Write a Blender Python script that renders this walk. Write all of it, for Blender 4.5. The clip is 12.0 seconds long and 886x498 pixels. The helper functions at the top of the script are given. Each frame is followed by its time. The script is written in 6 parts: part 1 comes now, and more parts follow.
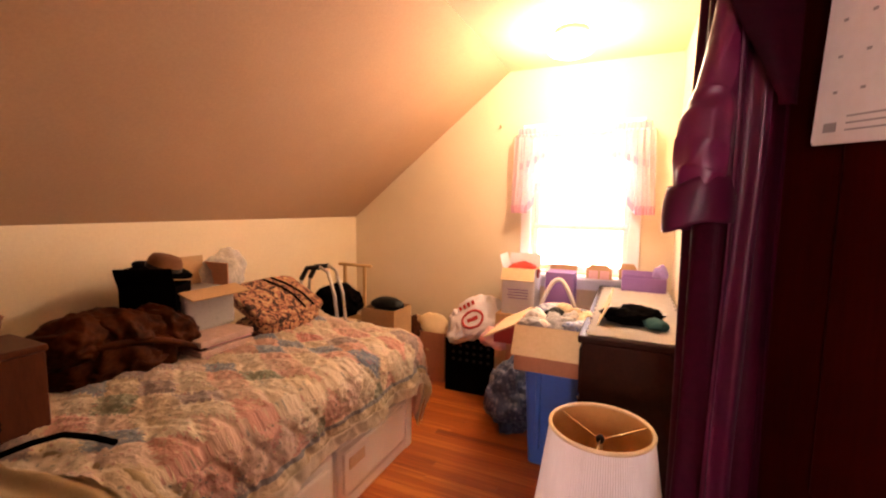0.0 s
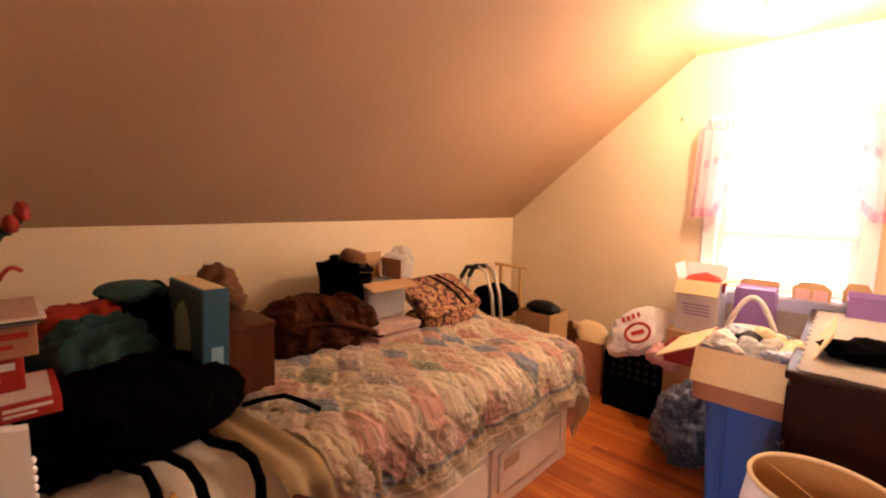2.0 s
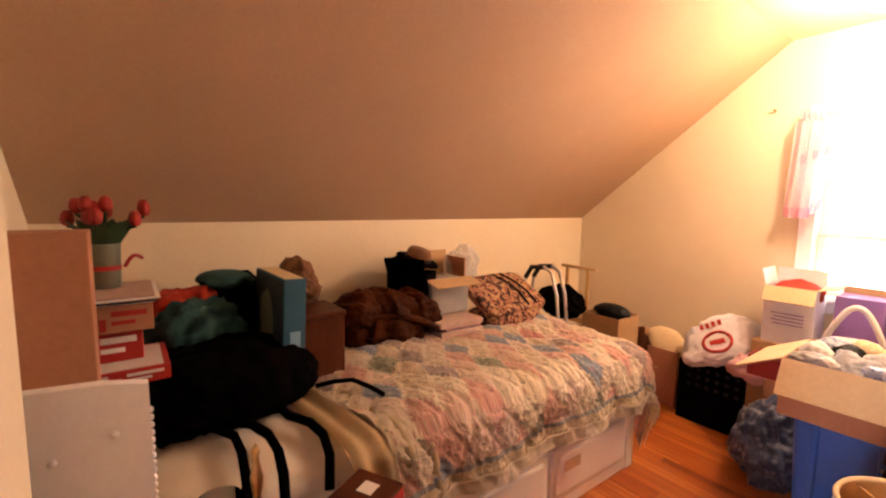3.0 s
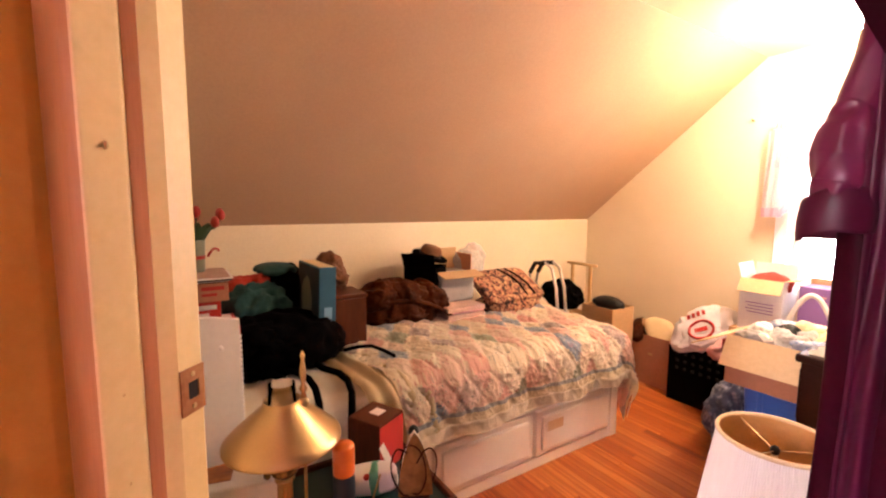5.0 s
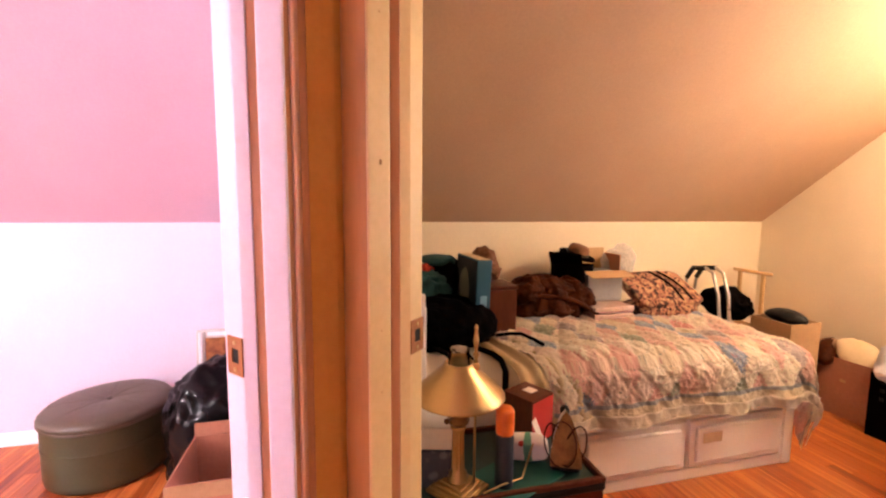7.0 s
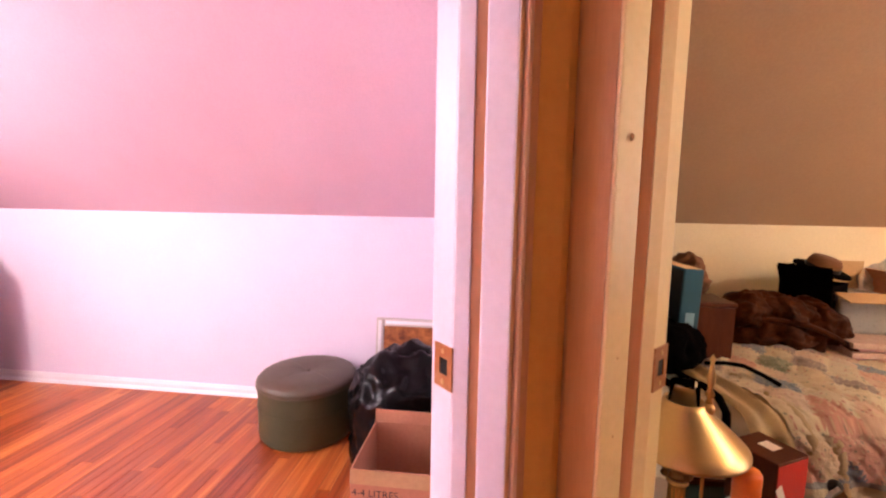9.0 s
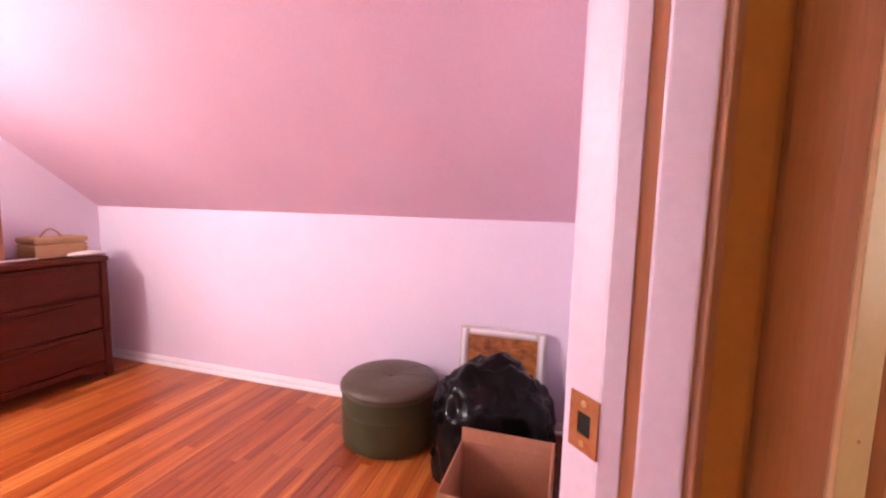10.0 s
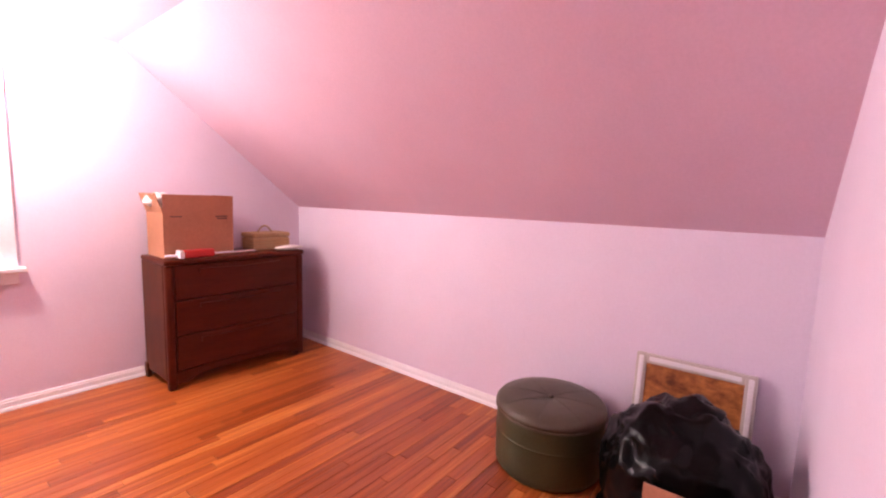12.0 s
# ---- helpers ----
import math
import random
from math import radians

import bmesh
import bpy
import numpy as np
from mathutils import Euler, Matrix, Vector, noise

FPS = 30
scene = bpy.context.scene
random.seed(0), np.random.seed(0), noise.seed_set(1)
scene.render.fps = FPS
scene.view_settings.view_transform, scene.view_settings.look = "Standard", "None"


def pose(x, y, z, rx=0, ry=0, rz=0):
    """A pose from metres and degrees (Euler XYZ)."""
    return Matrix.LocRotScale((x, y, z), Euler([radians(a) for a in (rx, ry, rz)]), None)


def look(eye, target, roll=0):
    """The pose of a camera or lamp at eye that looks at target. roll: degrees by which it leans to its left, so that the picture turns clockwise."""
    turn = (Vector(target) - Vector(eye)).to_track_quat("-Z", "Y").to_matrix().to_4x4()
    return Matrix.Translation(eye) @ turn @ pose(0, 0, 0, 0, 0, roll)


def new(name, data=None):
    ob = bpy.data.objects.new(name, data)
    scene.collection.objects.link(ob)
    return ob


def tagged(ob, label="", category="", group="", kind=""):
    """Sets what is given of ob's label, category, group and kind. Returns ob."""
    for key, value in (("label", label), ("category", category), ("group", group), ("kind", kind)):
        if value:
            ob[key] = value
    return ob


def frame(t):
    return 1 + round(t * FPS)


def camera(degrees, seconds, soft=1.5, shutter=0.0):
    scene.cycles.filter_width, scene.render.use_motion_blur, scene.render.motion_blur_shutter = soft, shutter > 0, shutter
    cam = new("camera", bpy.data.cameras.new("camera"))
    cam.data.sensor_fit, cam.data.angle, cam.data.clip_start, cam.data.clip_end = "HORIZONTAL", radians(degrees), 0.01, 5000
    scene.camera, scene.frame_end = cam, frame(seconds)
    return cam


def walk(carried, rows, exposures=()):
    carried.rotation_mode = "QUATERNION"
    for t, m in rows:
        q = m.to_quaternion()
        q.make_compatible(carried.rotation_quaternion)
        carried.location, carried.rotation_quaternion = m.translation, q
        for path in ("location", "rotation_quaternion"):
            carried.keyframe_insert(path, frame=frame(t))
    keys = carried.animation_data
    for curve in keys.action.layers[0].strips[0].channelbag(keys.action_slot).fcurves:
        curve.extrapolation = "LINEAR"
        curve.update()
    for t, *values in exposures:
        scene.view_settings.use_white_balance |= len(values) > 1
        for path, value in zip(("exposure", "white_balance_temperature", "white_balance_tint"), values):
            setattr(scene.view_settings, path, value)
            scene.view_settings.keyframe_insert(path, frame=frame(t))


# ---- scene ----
cam = camera(92.6, 12.0, soft=2.2)
PATH = [
    (0, (0.041, 0.056, 1.268), (-0.769, 1.874, 1.071), 0.7),
    (0.5, (0.03, 0.053, 1.278), (-0.935, 1.793, 1.075), 0.5),
    (1, (0.009, 0.041, 1.283), (-1.1, 1.692, 1.077), 0.8),
    (1.5, (-0.002, 0.038, 1.285), (-1.253, 1.584, 1.075), 0.9),
    (2, (-0.016, 0.025, 1.291), (-1.396, 1.457, 1.075), 1.0),
    (2.5, (-0.005, 0.024, 1.286), (-1.509, 1.325, 1.071), 1.1),
    (3, (0.03, 0.015, 1.283), (-1.562, 1.206, 1.065), 1.0),
    (5, (0.433, -0.095, 1.292), (-1.25, 0.966, 1.088), 0.3),
    (5.5, (0.53, -0.132, 1.29), (-1.221, 0.813, 1.092), 0.2),
    (6, (0.568, -0.183, 1.286), (-1.252, 0.622, 1.087), 0.4),
    (6.5, (0.568, -0.214, 1.286), (-1.313, 0.434, 1.084), 0.4),
    (8.5, (0.455, -0.317, 1.272), (-1.533, -0.363, 1.059), 0.9),
    (9, (0.397, -0.347, 1.269), (-1.578, -0.575, 1.051), 1.0),
    (9.5, (0.319, -0.384, 1.273), (-1.625, -0.798, 1.052), 1.4),
    (10, (0.273, -0.439, 1.272), (-1.629, -1.019, 1.052), 1.4),
    (10.5, (0.222, -0.486, 1.274), (-1.619, -1.235, 1.053), 1.6),
    (11, (0.188, -0.514, 1.279), (-1.579, -1.423, 1.053), 1.7),
    (11.5, (0.165, -0.538, 1.278), (-1.511, -1.605, 1.049), 1.7),
    (12, (0.155, -0.561, 1.279), (-1.418, -1.774, 1.049), 1.8),
]
EXPOSURES = [(0.0, 0.78, 7700, 27), (2.5, 0.92, 7400, 25), (3.2, 1.08, 7300, 24), (5.5, 1.58, 6500, 16), (6.5, 1.5, 6500, 15), (8.5, 1.42, 6450, 9), (9.0, 1.22, 6400, 10), (10.5, 0.70, 6700, 14), (12.0, 0.46, 6900, 17)]
walk(cam, [(t, look(eye, target, roll)) for t, eye, target, roll in PATH], EXPOSURES)

# ---- plan, in metres ----
KX, KZ = -2.07, 1.18          # low side wall: its face and height
CX, CZ = -0.78, 2.20          # where the slope meets the flat ceiling
GY1, GY2 = 3.00, -3.93        # gable walls of the cream room and the pink room
RX1, RX2 = 0.28, 1.60         # side walls opposite the slopes
PY1, PY2 = -0.27, -0.39       # faces of the wall between the rooms
TB = -0.312                   # the end of that wall, behind the trim between the two doorways
W1 = (-0.60, 0.02, 0.84, 1.76)    # window of the cream room: x0, x1, z0, z1
W2 = (-0.18, 0.62, 0.84, 1.86)    # window of the pink room

# ---- world and lights ----
world = bpy.data.worlds.new("sky")
scene.world = world
world.use_nodes = True
wn = world.node_tree
sky = wn.nodes.new("ShaderNodeTexSky")
sky.sky_type, sky.sun_disc, sky.sun_elevation, sky.sun_rotation = "NISHITA", False, radians(35), radians(200)
wn.links.new(sky.outputs[0], wn.nodes["Background"].inputs[0])
wn.nodes["Background"].inputs[1].default_value = 0.12


def area_light(name, m, sx, sy, watts, colour):
    data = bpy.data.lights.new(name, "AREA")
    data.shape, data.size, data.size_y, data.energy, data.color = "RECTANGLE", sx, sy, watts, colour
    ob = new(name, data)
    ob.matrix_world = m
    return ob


def bulb_light(name, place, watts, colour, radius):
    data = bpy.data.lights.new(name, "POINT")
    data.energy, data.color, data.shadow_soft_size = watts, colour, radius
    ob = new(name, data)
    ob.location = place
    return ob


LAMP1, LAMP2 = (-0.30, 2.45, 2.02), (0.06, -3.52, 2.02)
area_light("window_daylight", look(((W1[0] + W1[1]) / 2, GY1 + 0.17, 1.3), ((W1[0] + W1[1]) / 2, 0, 1.3)), 0.62, 0.92, 11, (1.0, 0.93, 0.90))
area_light("window_daylight", look(((W2[0] + W2[1]) / 2, GY2 - 0.17, 1.35), ((W2[0] + W2[1]) / 2, 0, 1.35)), 0.80, 1.02, 22, (1.0, 0.93, 0.97))
bulb_light("ceiling_bulb", LAMP1, 20, (1.0, 0.80, 0.55), 0.06)
bulb_light("ceiling_bulb", LAMP2, 52, (1.0, 0.88, 0.85), 0.06)


# ---- materials ----
def nodes_of(name):
    mat = bpy.data.materials.new(name)
    mat.use_nodes = True
    nt = mat.node_tree
    return mat, nt, nt.nodes["Principled BSDF"]


def node(nt, kind, **values):
    n = nt.nodes.new(kind)
    for key, value in values.items():
        if key in n.inputs:
            n.inputs[key].default_value = value
    return n


def paint(name, c1, c2, rough=0.6, grain=40.0, patch=2.5, bump=0.15, metal=0.0, stretch=(1, 1, 1), random_tone=0.0, spec=0.5, sheen=0.0, coat=0.0):
    """Two tones mixed by a broad patchy noise, with a fine grain in tone and relief."""
    mat, nt, b = nodes_of(name)
    L = nt.links.new
    tc = node(nt, "ShaderNodeTexCoord")
    mp = node(nt, "ShaderNodeMapping", Scale=stretch)
    L(tc.outputs["Object"], mp.inputs["Vector"])
    big = node(nt, "ShaderNodeTexNoise", Scale=patch, Detail=4.0, Roughness=0.6)
    fine = node(nt, "ShaderNodeTexNoise", Scale=grain, Detail=6.0, Roughness=0.65)
    L(mp.outputs[0], big.inputs["Vector"])
    L(mp.outputs[0], fine.inputs["Vector"])
    add = node(nt, "ShaderNodeMath")
    add.operation = "ADD"
    L(big.outputs[0], add.inputs[0])
    L(fine.outputs[0], add.inputs[1])
    ramp = node(nt, "ShaderNodeMapRange")
    for k, v in (("From Min", 0.7), ("From Max", 1.3)):
        ramp.inputs[k].default_value = v
    L(add.outputs[0], ramp.inputs["Value"])
    mix = node(nt, "ShaderNodeMixRGB")
    mix.inputs[1].default_value, mix.inputs[2].default_value = (*c1, 1), (*c2, 1)
    L(ramp.outputs[0], mix.inputs[0])
    out = mix.outputs[0]
    if random_tone:
        info = node(nt, "ShaderNodeObjectInfo")
        geo = node(nt, "ShaderNodeNewGeometry")
        s = node(nt, "ShaderNodeMath")
        s.operation = "ADD"
        L(info.outputs["Random"], s.inputs[0])
        L(geo.outputs["Random Per Island"], s.inputs[1])
        fr = node(nt, "ShaderNodeMath")
        fr.operation = "FRACT"
        L(s.outputs[0], fr.inputs[0])
        mr = node(nt, "ShaderNodeMapRange")
        mr.inputs["To Min"].default_value, mr.inputs["To Max"].default_value = 1 - random_tone, 1 + random_tone
        L(fr.outputs[0], mr.inputs["Value"])
        hsv = node(nt, "ShaderNodeHueSaturation")
        L(out, hsv.inputs["Color"])
        L(mr.outputs[0], hsv.inputs["Value"])
        out = hsv.outputs[0]
    L(out, b.inputs["Base Color"])
    b.inputs["Roughness"].default_value, b.inputs["Metallic"].default_value = rough, metal
    b.inputs["Specular IOR Level"].default_value = spec
    b.inputs["Sheen Weight"].default_value = sheen
    b.inputs["Coat Weight"].default_value = coat
    rr = node(nt, "ShaderNodeMapRange")
    rr.inputs["To Min"].default_value, rr.inputs["To Max"].default_value = max(rough - 0.1, 0.03), min(rough + 0.1, 1)
    L(fine.outputs[0], rr.inputs["Value"])
    L(rr.outputs[0], b.inputs["Roughness"])
    if bump:
        bp = node(nt, "ShaderNodeBump", Strength=bump, Distance=0.01)
        L(fine.outputs[0], bp.inputs["Height"])
        L(bp.outputs[0], b.inputs["Normal"])
    return mat


def plain(name, c, rough=0.5, metal=0.0):
    return paint(name, tuple(v * 0.92 for v in c), tuple(min(v * 1.06, 1) for v in c), rough, 60, 6, 0.06, metal)


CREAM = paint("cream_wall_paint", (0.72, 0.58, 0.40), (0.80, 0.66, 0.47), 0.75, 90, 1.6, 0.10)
# darker than the cream walls: part of the slope's shade is in this colour
TAN_SHADED = paint("tan_slope_shaded", (0.46, 0.285, 0.178), (0.54, 0.345, 0.22), 0.7, 90, 1.2, 0.10)
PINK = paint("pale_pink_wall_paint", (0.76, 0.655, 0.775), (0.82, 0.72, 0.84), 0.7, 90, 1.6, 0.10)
# wall pink deepened for the slope, with its shade mixed into the tone
ROSE_SHADED = paint("rose_slope_shaded", (0.66, 0.43, 0.53), (0.74, 0.50, 0.60), 0.65, 90, 1.2, 0.10)
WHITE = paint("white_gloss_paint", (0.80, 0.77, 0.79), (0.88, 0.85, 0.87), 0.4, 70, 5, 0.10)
# white trim paint with the cream room's warm light put into the colour
WHITE_WARMLIT = paint("white_trim_warm_lit", (0.66, 0.46, 0.20), (0.74, 0.53, 0.25), 0.45, 60, 4, 0.05)
OCHRE = paint("ochre_hall_paint", (0.64, 0.31, 0.052), (0.72, 0.37, 0.075), 0.55, 50, 3, 0.10)
BEAD = paint("orange_brown_stain", (0.40, 0.175, 0.048), (0.50, 0.235, 0.07), 0.45, 30, 4, 0.1, stretch=(8, 8, 0.6))
# white gloss tinted by hand with the pink room's light
WHITE_PINKLIT = paint("white_gloss_pink_lit", (0.62, 0.505, 0.585), (0.69, 0.57, 0.65), 0.4, 70, 5, 0.10)
# bead paler, grooves darker and redder than the trim beside them
PALEBEAD = paint("pale_bead_tone", (0.74, 0.42, 0.28), (0.82, 0.50, 0.36), 0.45, 30, 4, 0.1, stretch=(8, 8, 0.6))
GROOVE = paint("tan_groove_tone", (0.52, 0.24, 0.085), (0.62, 0.31, 0.12), 0.5, 30, 4, 0.1, stretch=(8, 8, 0.6))
FILLER = plain("tan_filler", (0.58, 0.37, 0.16), 0.7)
REDBROWN = paint("red_brown_trim", (0.58, 0.28, 0.13), (0.68, 0.36, 0.18), 0.45, 30, 4, 0.1, stretch=(8, 8, 0.6))


def oak():
    """Narrow varnished strips: every strip its own tone and its own long grain."""
    mat, nt, b = nodes_of("oak_floor_strip")
    L = nt.links.new
    info, geo = node(nt, "ShaderNodeObjectInfo"), node(nt, "ShaderNodeNewGeometry")
    rnd = node(nt, "ShaderNodeMath")
    rnd.operation = "ADD"
    L(info.outputs["Random"], rnd.inputs[0])
    L(geo.outputs["Random Per Island"], rnd.inputs[1])
    fr = node(nt, "ShaderNodeMath")
    fr.operation = "FRACT"
    L(rnd.outputs[0], fr.inputs[0])
    jump = node(nt, "ShaderNodeVectorMath")
    jump.operation = "MULTIPLY_ADD"
    jump.inputs[1].default_value = (1, 1, 1)
    L(geo.outputs["Position"], jump.inputs[0])
    lift = node(nt, "ShaderNodeCombineXYZ")
    m30 = node(nt, "ShaderNodeMath")
    m30.operation = "MULTIPLY"
    m30.inputs[1].default_value = 37.0
    L(fr.outputs[0], m30.inputs[0])
    L(m30.outputs[0], lift.inputs[2])
    L(lift.outputs[0], jump.inputs[2])
    streak = []
    for sc, det, st in ((1.0, 5.0, (1.1, 46, 1)), (1.0, 4.0, (4.0, 150, 1)), (1.0, 3.0, (0.8, 0.8, 0.02))):
        mp = node(nt, "ShaderNodeMapping", Scale=st)
        L(jump.outputs[0], mp.inputs["Vector"])
        n = node(nt, "ShaderNodeTexNoise", Scale=sc, Detail=det, Roughness=0.6, Distortion=0.4)
        L(mp.outputs[0], n.inputs["Vector"])
        streak.append(n.outputs[0])
    tone = node(nt, "ShaderNodeMath")
    tone.operation = "MULTIPLY_ADD"
    tone.inputs[1].default_value = 0.42
    L(fr.outputs[0], tone.inputs[0])
    L(streak[0], tone.inputs[2])
    ramp = node(nt, "ShaderNodeValToRGB")
    els = ramp.color_ramp.elements
    els[0].position, els[0].color = 0.42, (0.20, 0.032, 0.006, 1)
    els[1].position, els[1].color = 0.95, (0.56, 0.185, 0.042, 1)
    els.new(0.62).color = (0.35, 0.074, 0.014, 1)
    els.new(0.80).color = (0.43, 0.108, 0.021, 1)
    L(tone.outputs[0], ramp.inputs[0])
    pore = node(nt, "ShaderNodeMapRange")
    for k, v in (("From Min", 0.30), ("From Max", 0.55), ("To Min", 0.74), ("To Max", 1.06)):
        pore.inputs[k].default_value = v
    L(streak[1], pore.inputs["Value"])
    hsv = node(nt, "ShaderNodeHueSaturation")
    L(ramp.outputs[0], hsv.inputs["Color"])
    L(pore.outputs[0], hsv.inputs["Value"])
    L(hsv.outputs[0], b.inputs["Base Color"])
    worn = node(nt, "ShaderNodeMapRange")
    worn.inputs["To Min"].default_value, worn.inputs["To Max"].default_value = 0.22, 0.46
    L(streak[2], worn.inputs["Value"])
    L(worn.outputs[0], b.inputs["Roughness"])
    b.inputs["Coat Weight"].default_value = 0.06
    bp = node(nt, "ShaderNodeBump", Strength=0.08, Distance=0.004)
    L(streak[1], bp.inputs["Height"])
    L(bp.outputs[0], b.inputs["Normal"])
    return mat


OAK = oak()
OAKGAP = plain("dark_floor_joint", (0.22, 0.072, 0.024), 0.7)
MAHOG = paint("dark_mahogany_veneer", (0.066, 0.011, 0.005), (0.105, 0.021, 0.009), 0.40, 22, 3, 0.04, spec=0.12, stretch=(1, 6, 6))
BLACKWOOD = paint("near_black_dresser_wood", (0.016, 0.004, 0.002), (0.030, 0.008, 0.004), 0.42, 22, 3, 0.04, spec=0.07, stretch=(6, 1, 6))
MAHOGX = paint("dark_mahogany_side", (0.060, 0.015, 0.007), (0.10, 0.028, 0.012), 0.42, 22, 3, 0.04, spec=0.14, stretch=(6, 6, 1))
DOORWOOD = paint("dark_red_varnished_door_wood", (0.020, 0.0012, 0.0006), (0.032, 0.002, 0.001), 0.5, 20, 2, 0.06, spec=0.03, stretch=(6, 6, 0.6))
CARD = paint("brown_cardboard", (0.42, 0.25, 0.12), (0.52, 0.32, 0.16), 0.85, 60, 5, 0.12)
CARDIN = paint("brown_cardboard_inside", (0.36, 0.20, 0.09), (0.44, 0.26, 0.12), 0.9, 60, 5, 0.12)
CARDLIGHT = paint("light_cardboard", (0.62, 0.44, 0.24), (0.72, 0.54, 0.32), 0.85, 60, 5, 0.12)
REDCARD = paint("reddish_brown_cardboard", (0.36, 0.15, 0.08), (0.45, 0.20, 0.11), 0.85, 60, 5, 0.12)
CARTONWHITE = plain("white_carton_board", (0.74, 0.70, 0.72), 0.7)
PURPLE = plain("purple_carton_board", (0.26, 0.13, 0.38), 0.6)
BLUE = plain("blue_plastic", (0.03, 0.11, 0.42), 0.35)
BLACKC = paint("black_cloth", (0.0015, 0.001, 0.001), (0.003, 0.002, 0.002), 0.95, 180, 8, 0.2, spec=0.02)
BLACKP = paint("black_shiny_plastic_film", (0.0015, 0.0015, 0.0015), (0.003, 0.003, 0.003), 0.20, 30, 3, 0.05, spec=0.16)
BLACKM = paint("black_plastic", (0.005, 0.005, 0.005), (0.009, 0.009, 0.009), 0.45, 60, 6, 0.05, spec=0.25)
KNIT = paint("brown_knit", (0.13, 0.048, 0.018), (0.20, 0.078, 0.030), 0.9, 120, 8, 0.5)
LEATHER = paint("brown_leather", (0.012, 0.0025, 0.0008), (0.075, 0.017, 0.004), 0.55, 50, 9, 0.15, spec=0.06)
GREENV = paint("olive_green_vinyl", (0.042, 0.044, 0.018), (0.064, 0.064, 0.028), 0.38, 120, 5, 0.12, spec=0.35)
GREENTOP = paint("worn_grey_brown_vinyl", (0.060, 0.046, 0.026), (0.092, 0.072, 0.042), 0.45, 120, 6, 0.18)
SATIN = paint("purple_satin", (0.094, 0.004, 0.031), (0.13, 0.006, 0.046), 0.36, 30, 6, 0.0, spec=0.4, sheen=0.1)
# same purple satin, darkened to stand for the robe's unlit side
SATIN_SHADED = paint("purple_satin_shaded", (0.022, 0.0010, 0.0052), (0.037, 0.0018, 0.0098), 0.5, 60, 6, 0.02, spec=0.05)
BRASS = paint("aged_brass", (0.50, 0.33, 0.15), (0.56, 0.38, 0.18), 0.36, 220, 3, 0.0, metal=1.0)
DARKBRASS = paint("tarnished_brass", (0.16, 0.09, 0.035), (0.30, 0.18, 0.07), 0.35, 60, 20, 0.05, metal=1.0)
STEEL = paint("brushed_steel", (0.55, 0.52, 0.50), (0.68, 0.65, 0.62), 0.3, 60, 6, 0.03, metal=1.0)
SHEET = paint("white_bed_sheet", (0.80, 0.72, 0.62), (0.88, 0.81, 0.72), 0.9, 120, 5, 0.15)
BLANKET = paint("cream_blanket", (0.68, 0.50, 0.27), (0.78, 0.60, 0.36), 0.95, 150, 6, 0.3)
HEM = paint("cream_hem_cloth", (0.80, 0.67, 0.50), (0.88, 0.76, 0.60), 0.92, 120, 9, 0.3)
TEAL = paint("teal_cloth", (0.008, 0.055, 0.060), (0.022, 0.10, 0.105), 0.9, 120, 6, 0.2)
REDCLOTH = paint("red_cloth", (0.34, 0.015, 0.008), (0.50, 0.04, 0.02), 0.8, 120, 6, 0.2)
PINKCLOTH = paint("pink_cloth", (0.62, 0.32, 0.34), (0.74, 0.45, 0.45), 0.9, 120, 6, 0.2)
BLUECARD = plain("blue_printed_card", (0.008, 0.075, 0.13), 0.6)
NAVY = plain("navy_print", (0.006, 0.014, 0.026), 0.5)
SHADECLOTH = paint("white_pleated_shade_cloth", (0.76, 0.70, 0.64), (0.84, 0.78, 0.72), 0.85, 140, 8, 0.15, stretch=(10, 10, 0.4))
SHADEIN = paint("tan_shade_lining", (0.52, 0.27, 0.08), (0.62, 0.34, 0.11), 0.6, 90, 5, 0.1)
RED = plain("red_print", (0.42, 0.02, 0.015), 0.5)
ORANGE = plain("orange_plastic", (0.78, 0.16, 0.02), 0.35)
INK = plain("dark_ink", (0.05, 0.03, 0.03), 0.8)
BEDWHITE = paint("warm_white_bed_paint", (0.84, 0.77, 0.67), (0.90, 0.83, 0.74), 0.35, 70, 5, 0.08)
AGED = paint("aged_pinkish_paper", (0.42, 0.27, 0.22), (0.56, 0.38, 0.32), 0.85, 80, 30, 0.1)
PAPER = paint("white_paper", (0.72, 0.66, 0.62), (0.80, 0.75, 0.71), 0.8, 50, 6, 0.05)
LACE = paint("cream_lace_runner", (0.68, 0.60, 0.52), (0.80, 0.73, 0.66), 0.9, 160, 25, 0.5)
WICKER = paint("straw_wicker", (0.45, 0.28, 0.12), (0.60, 0.42, 0.22), 0.7, 60, 10, 0.4, stretch=(1, 1, 5))
GREYTRIM = paint("grey_white_trim_paint", (0.52, 0.46, 0.42), (0.62, 0.56, 0.52), 0.5, 60, 5, 0.1)
TULIP = paint("red_silk_petal", (0.24, 0.008, 0.004), (0.36, 0.016, 0.008), 0.6, 90, 20, 0.1)
GREENLEAF = plain("green_leaf", (0.022, 0.052, 0.014), 0.6)
TIN = plain("grey_green_tin", (0.26, 0.27, 0.20), 0.4, 0.3)
PINE = paint("light_pine_wood", (0.52, 0.30, 0.12), (0.62, 0.38, 0.17), 0.55, 30, 4, 0.1, stretch=(6, 1, 6))
GREYPLASTIC = plain("smoky_grey_plastic", (0.30, 0.28, 0.27), 0.3)


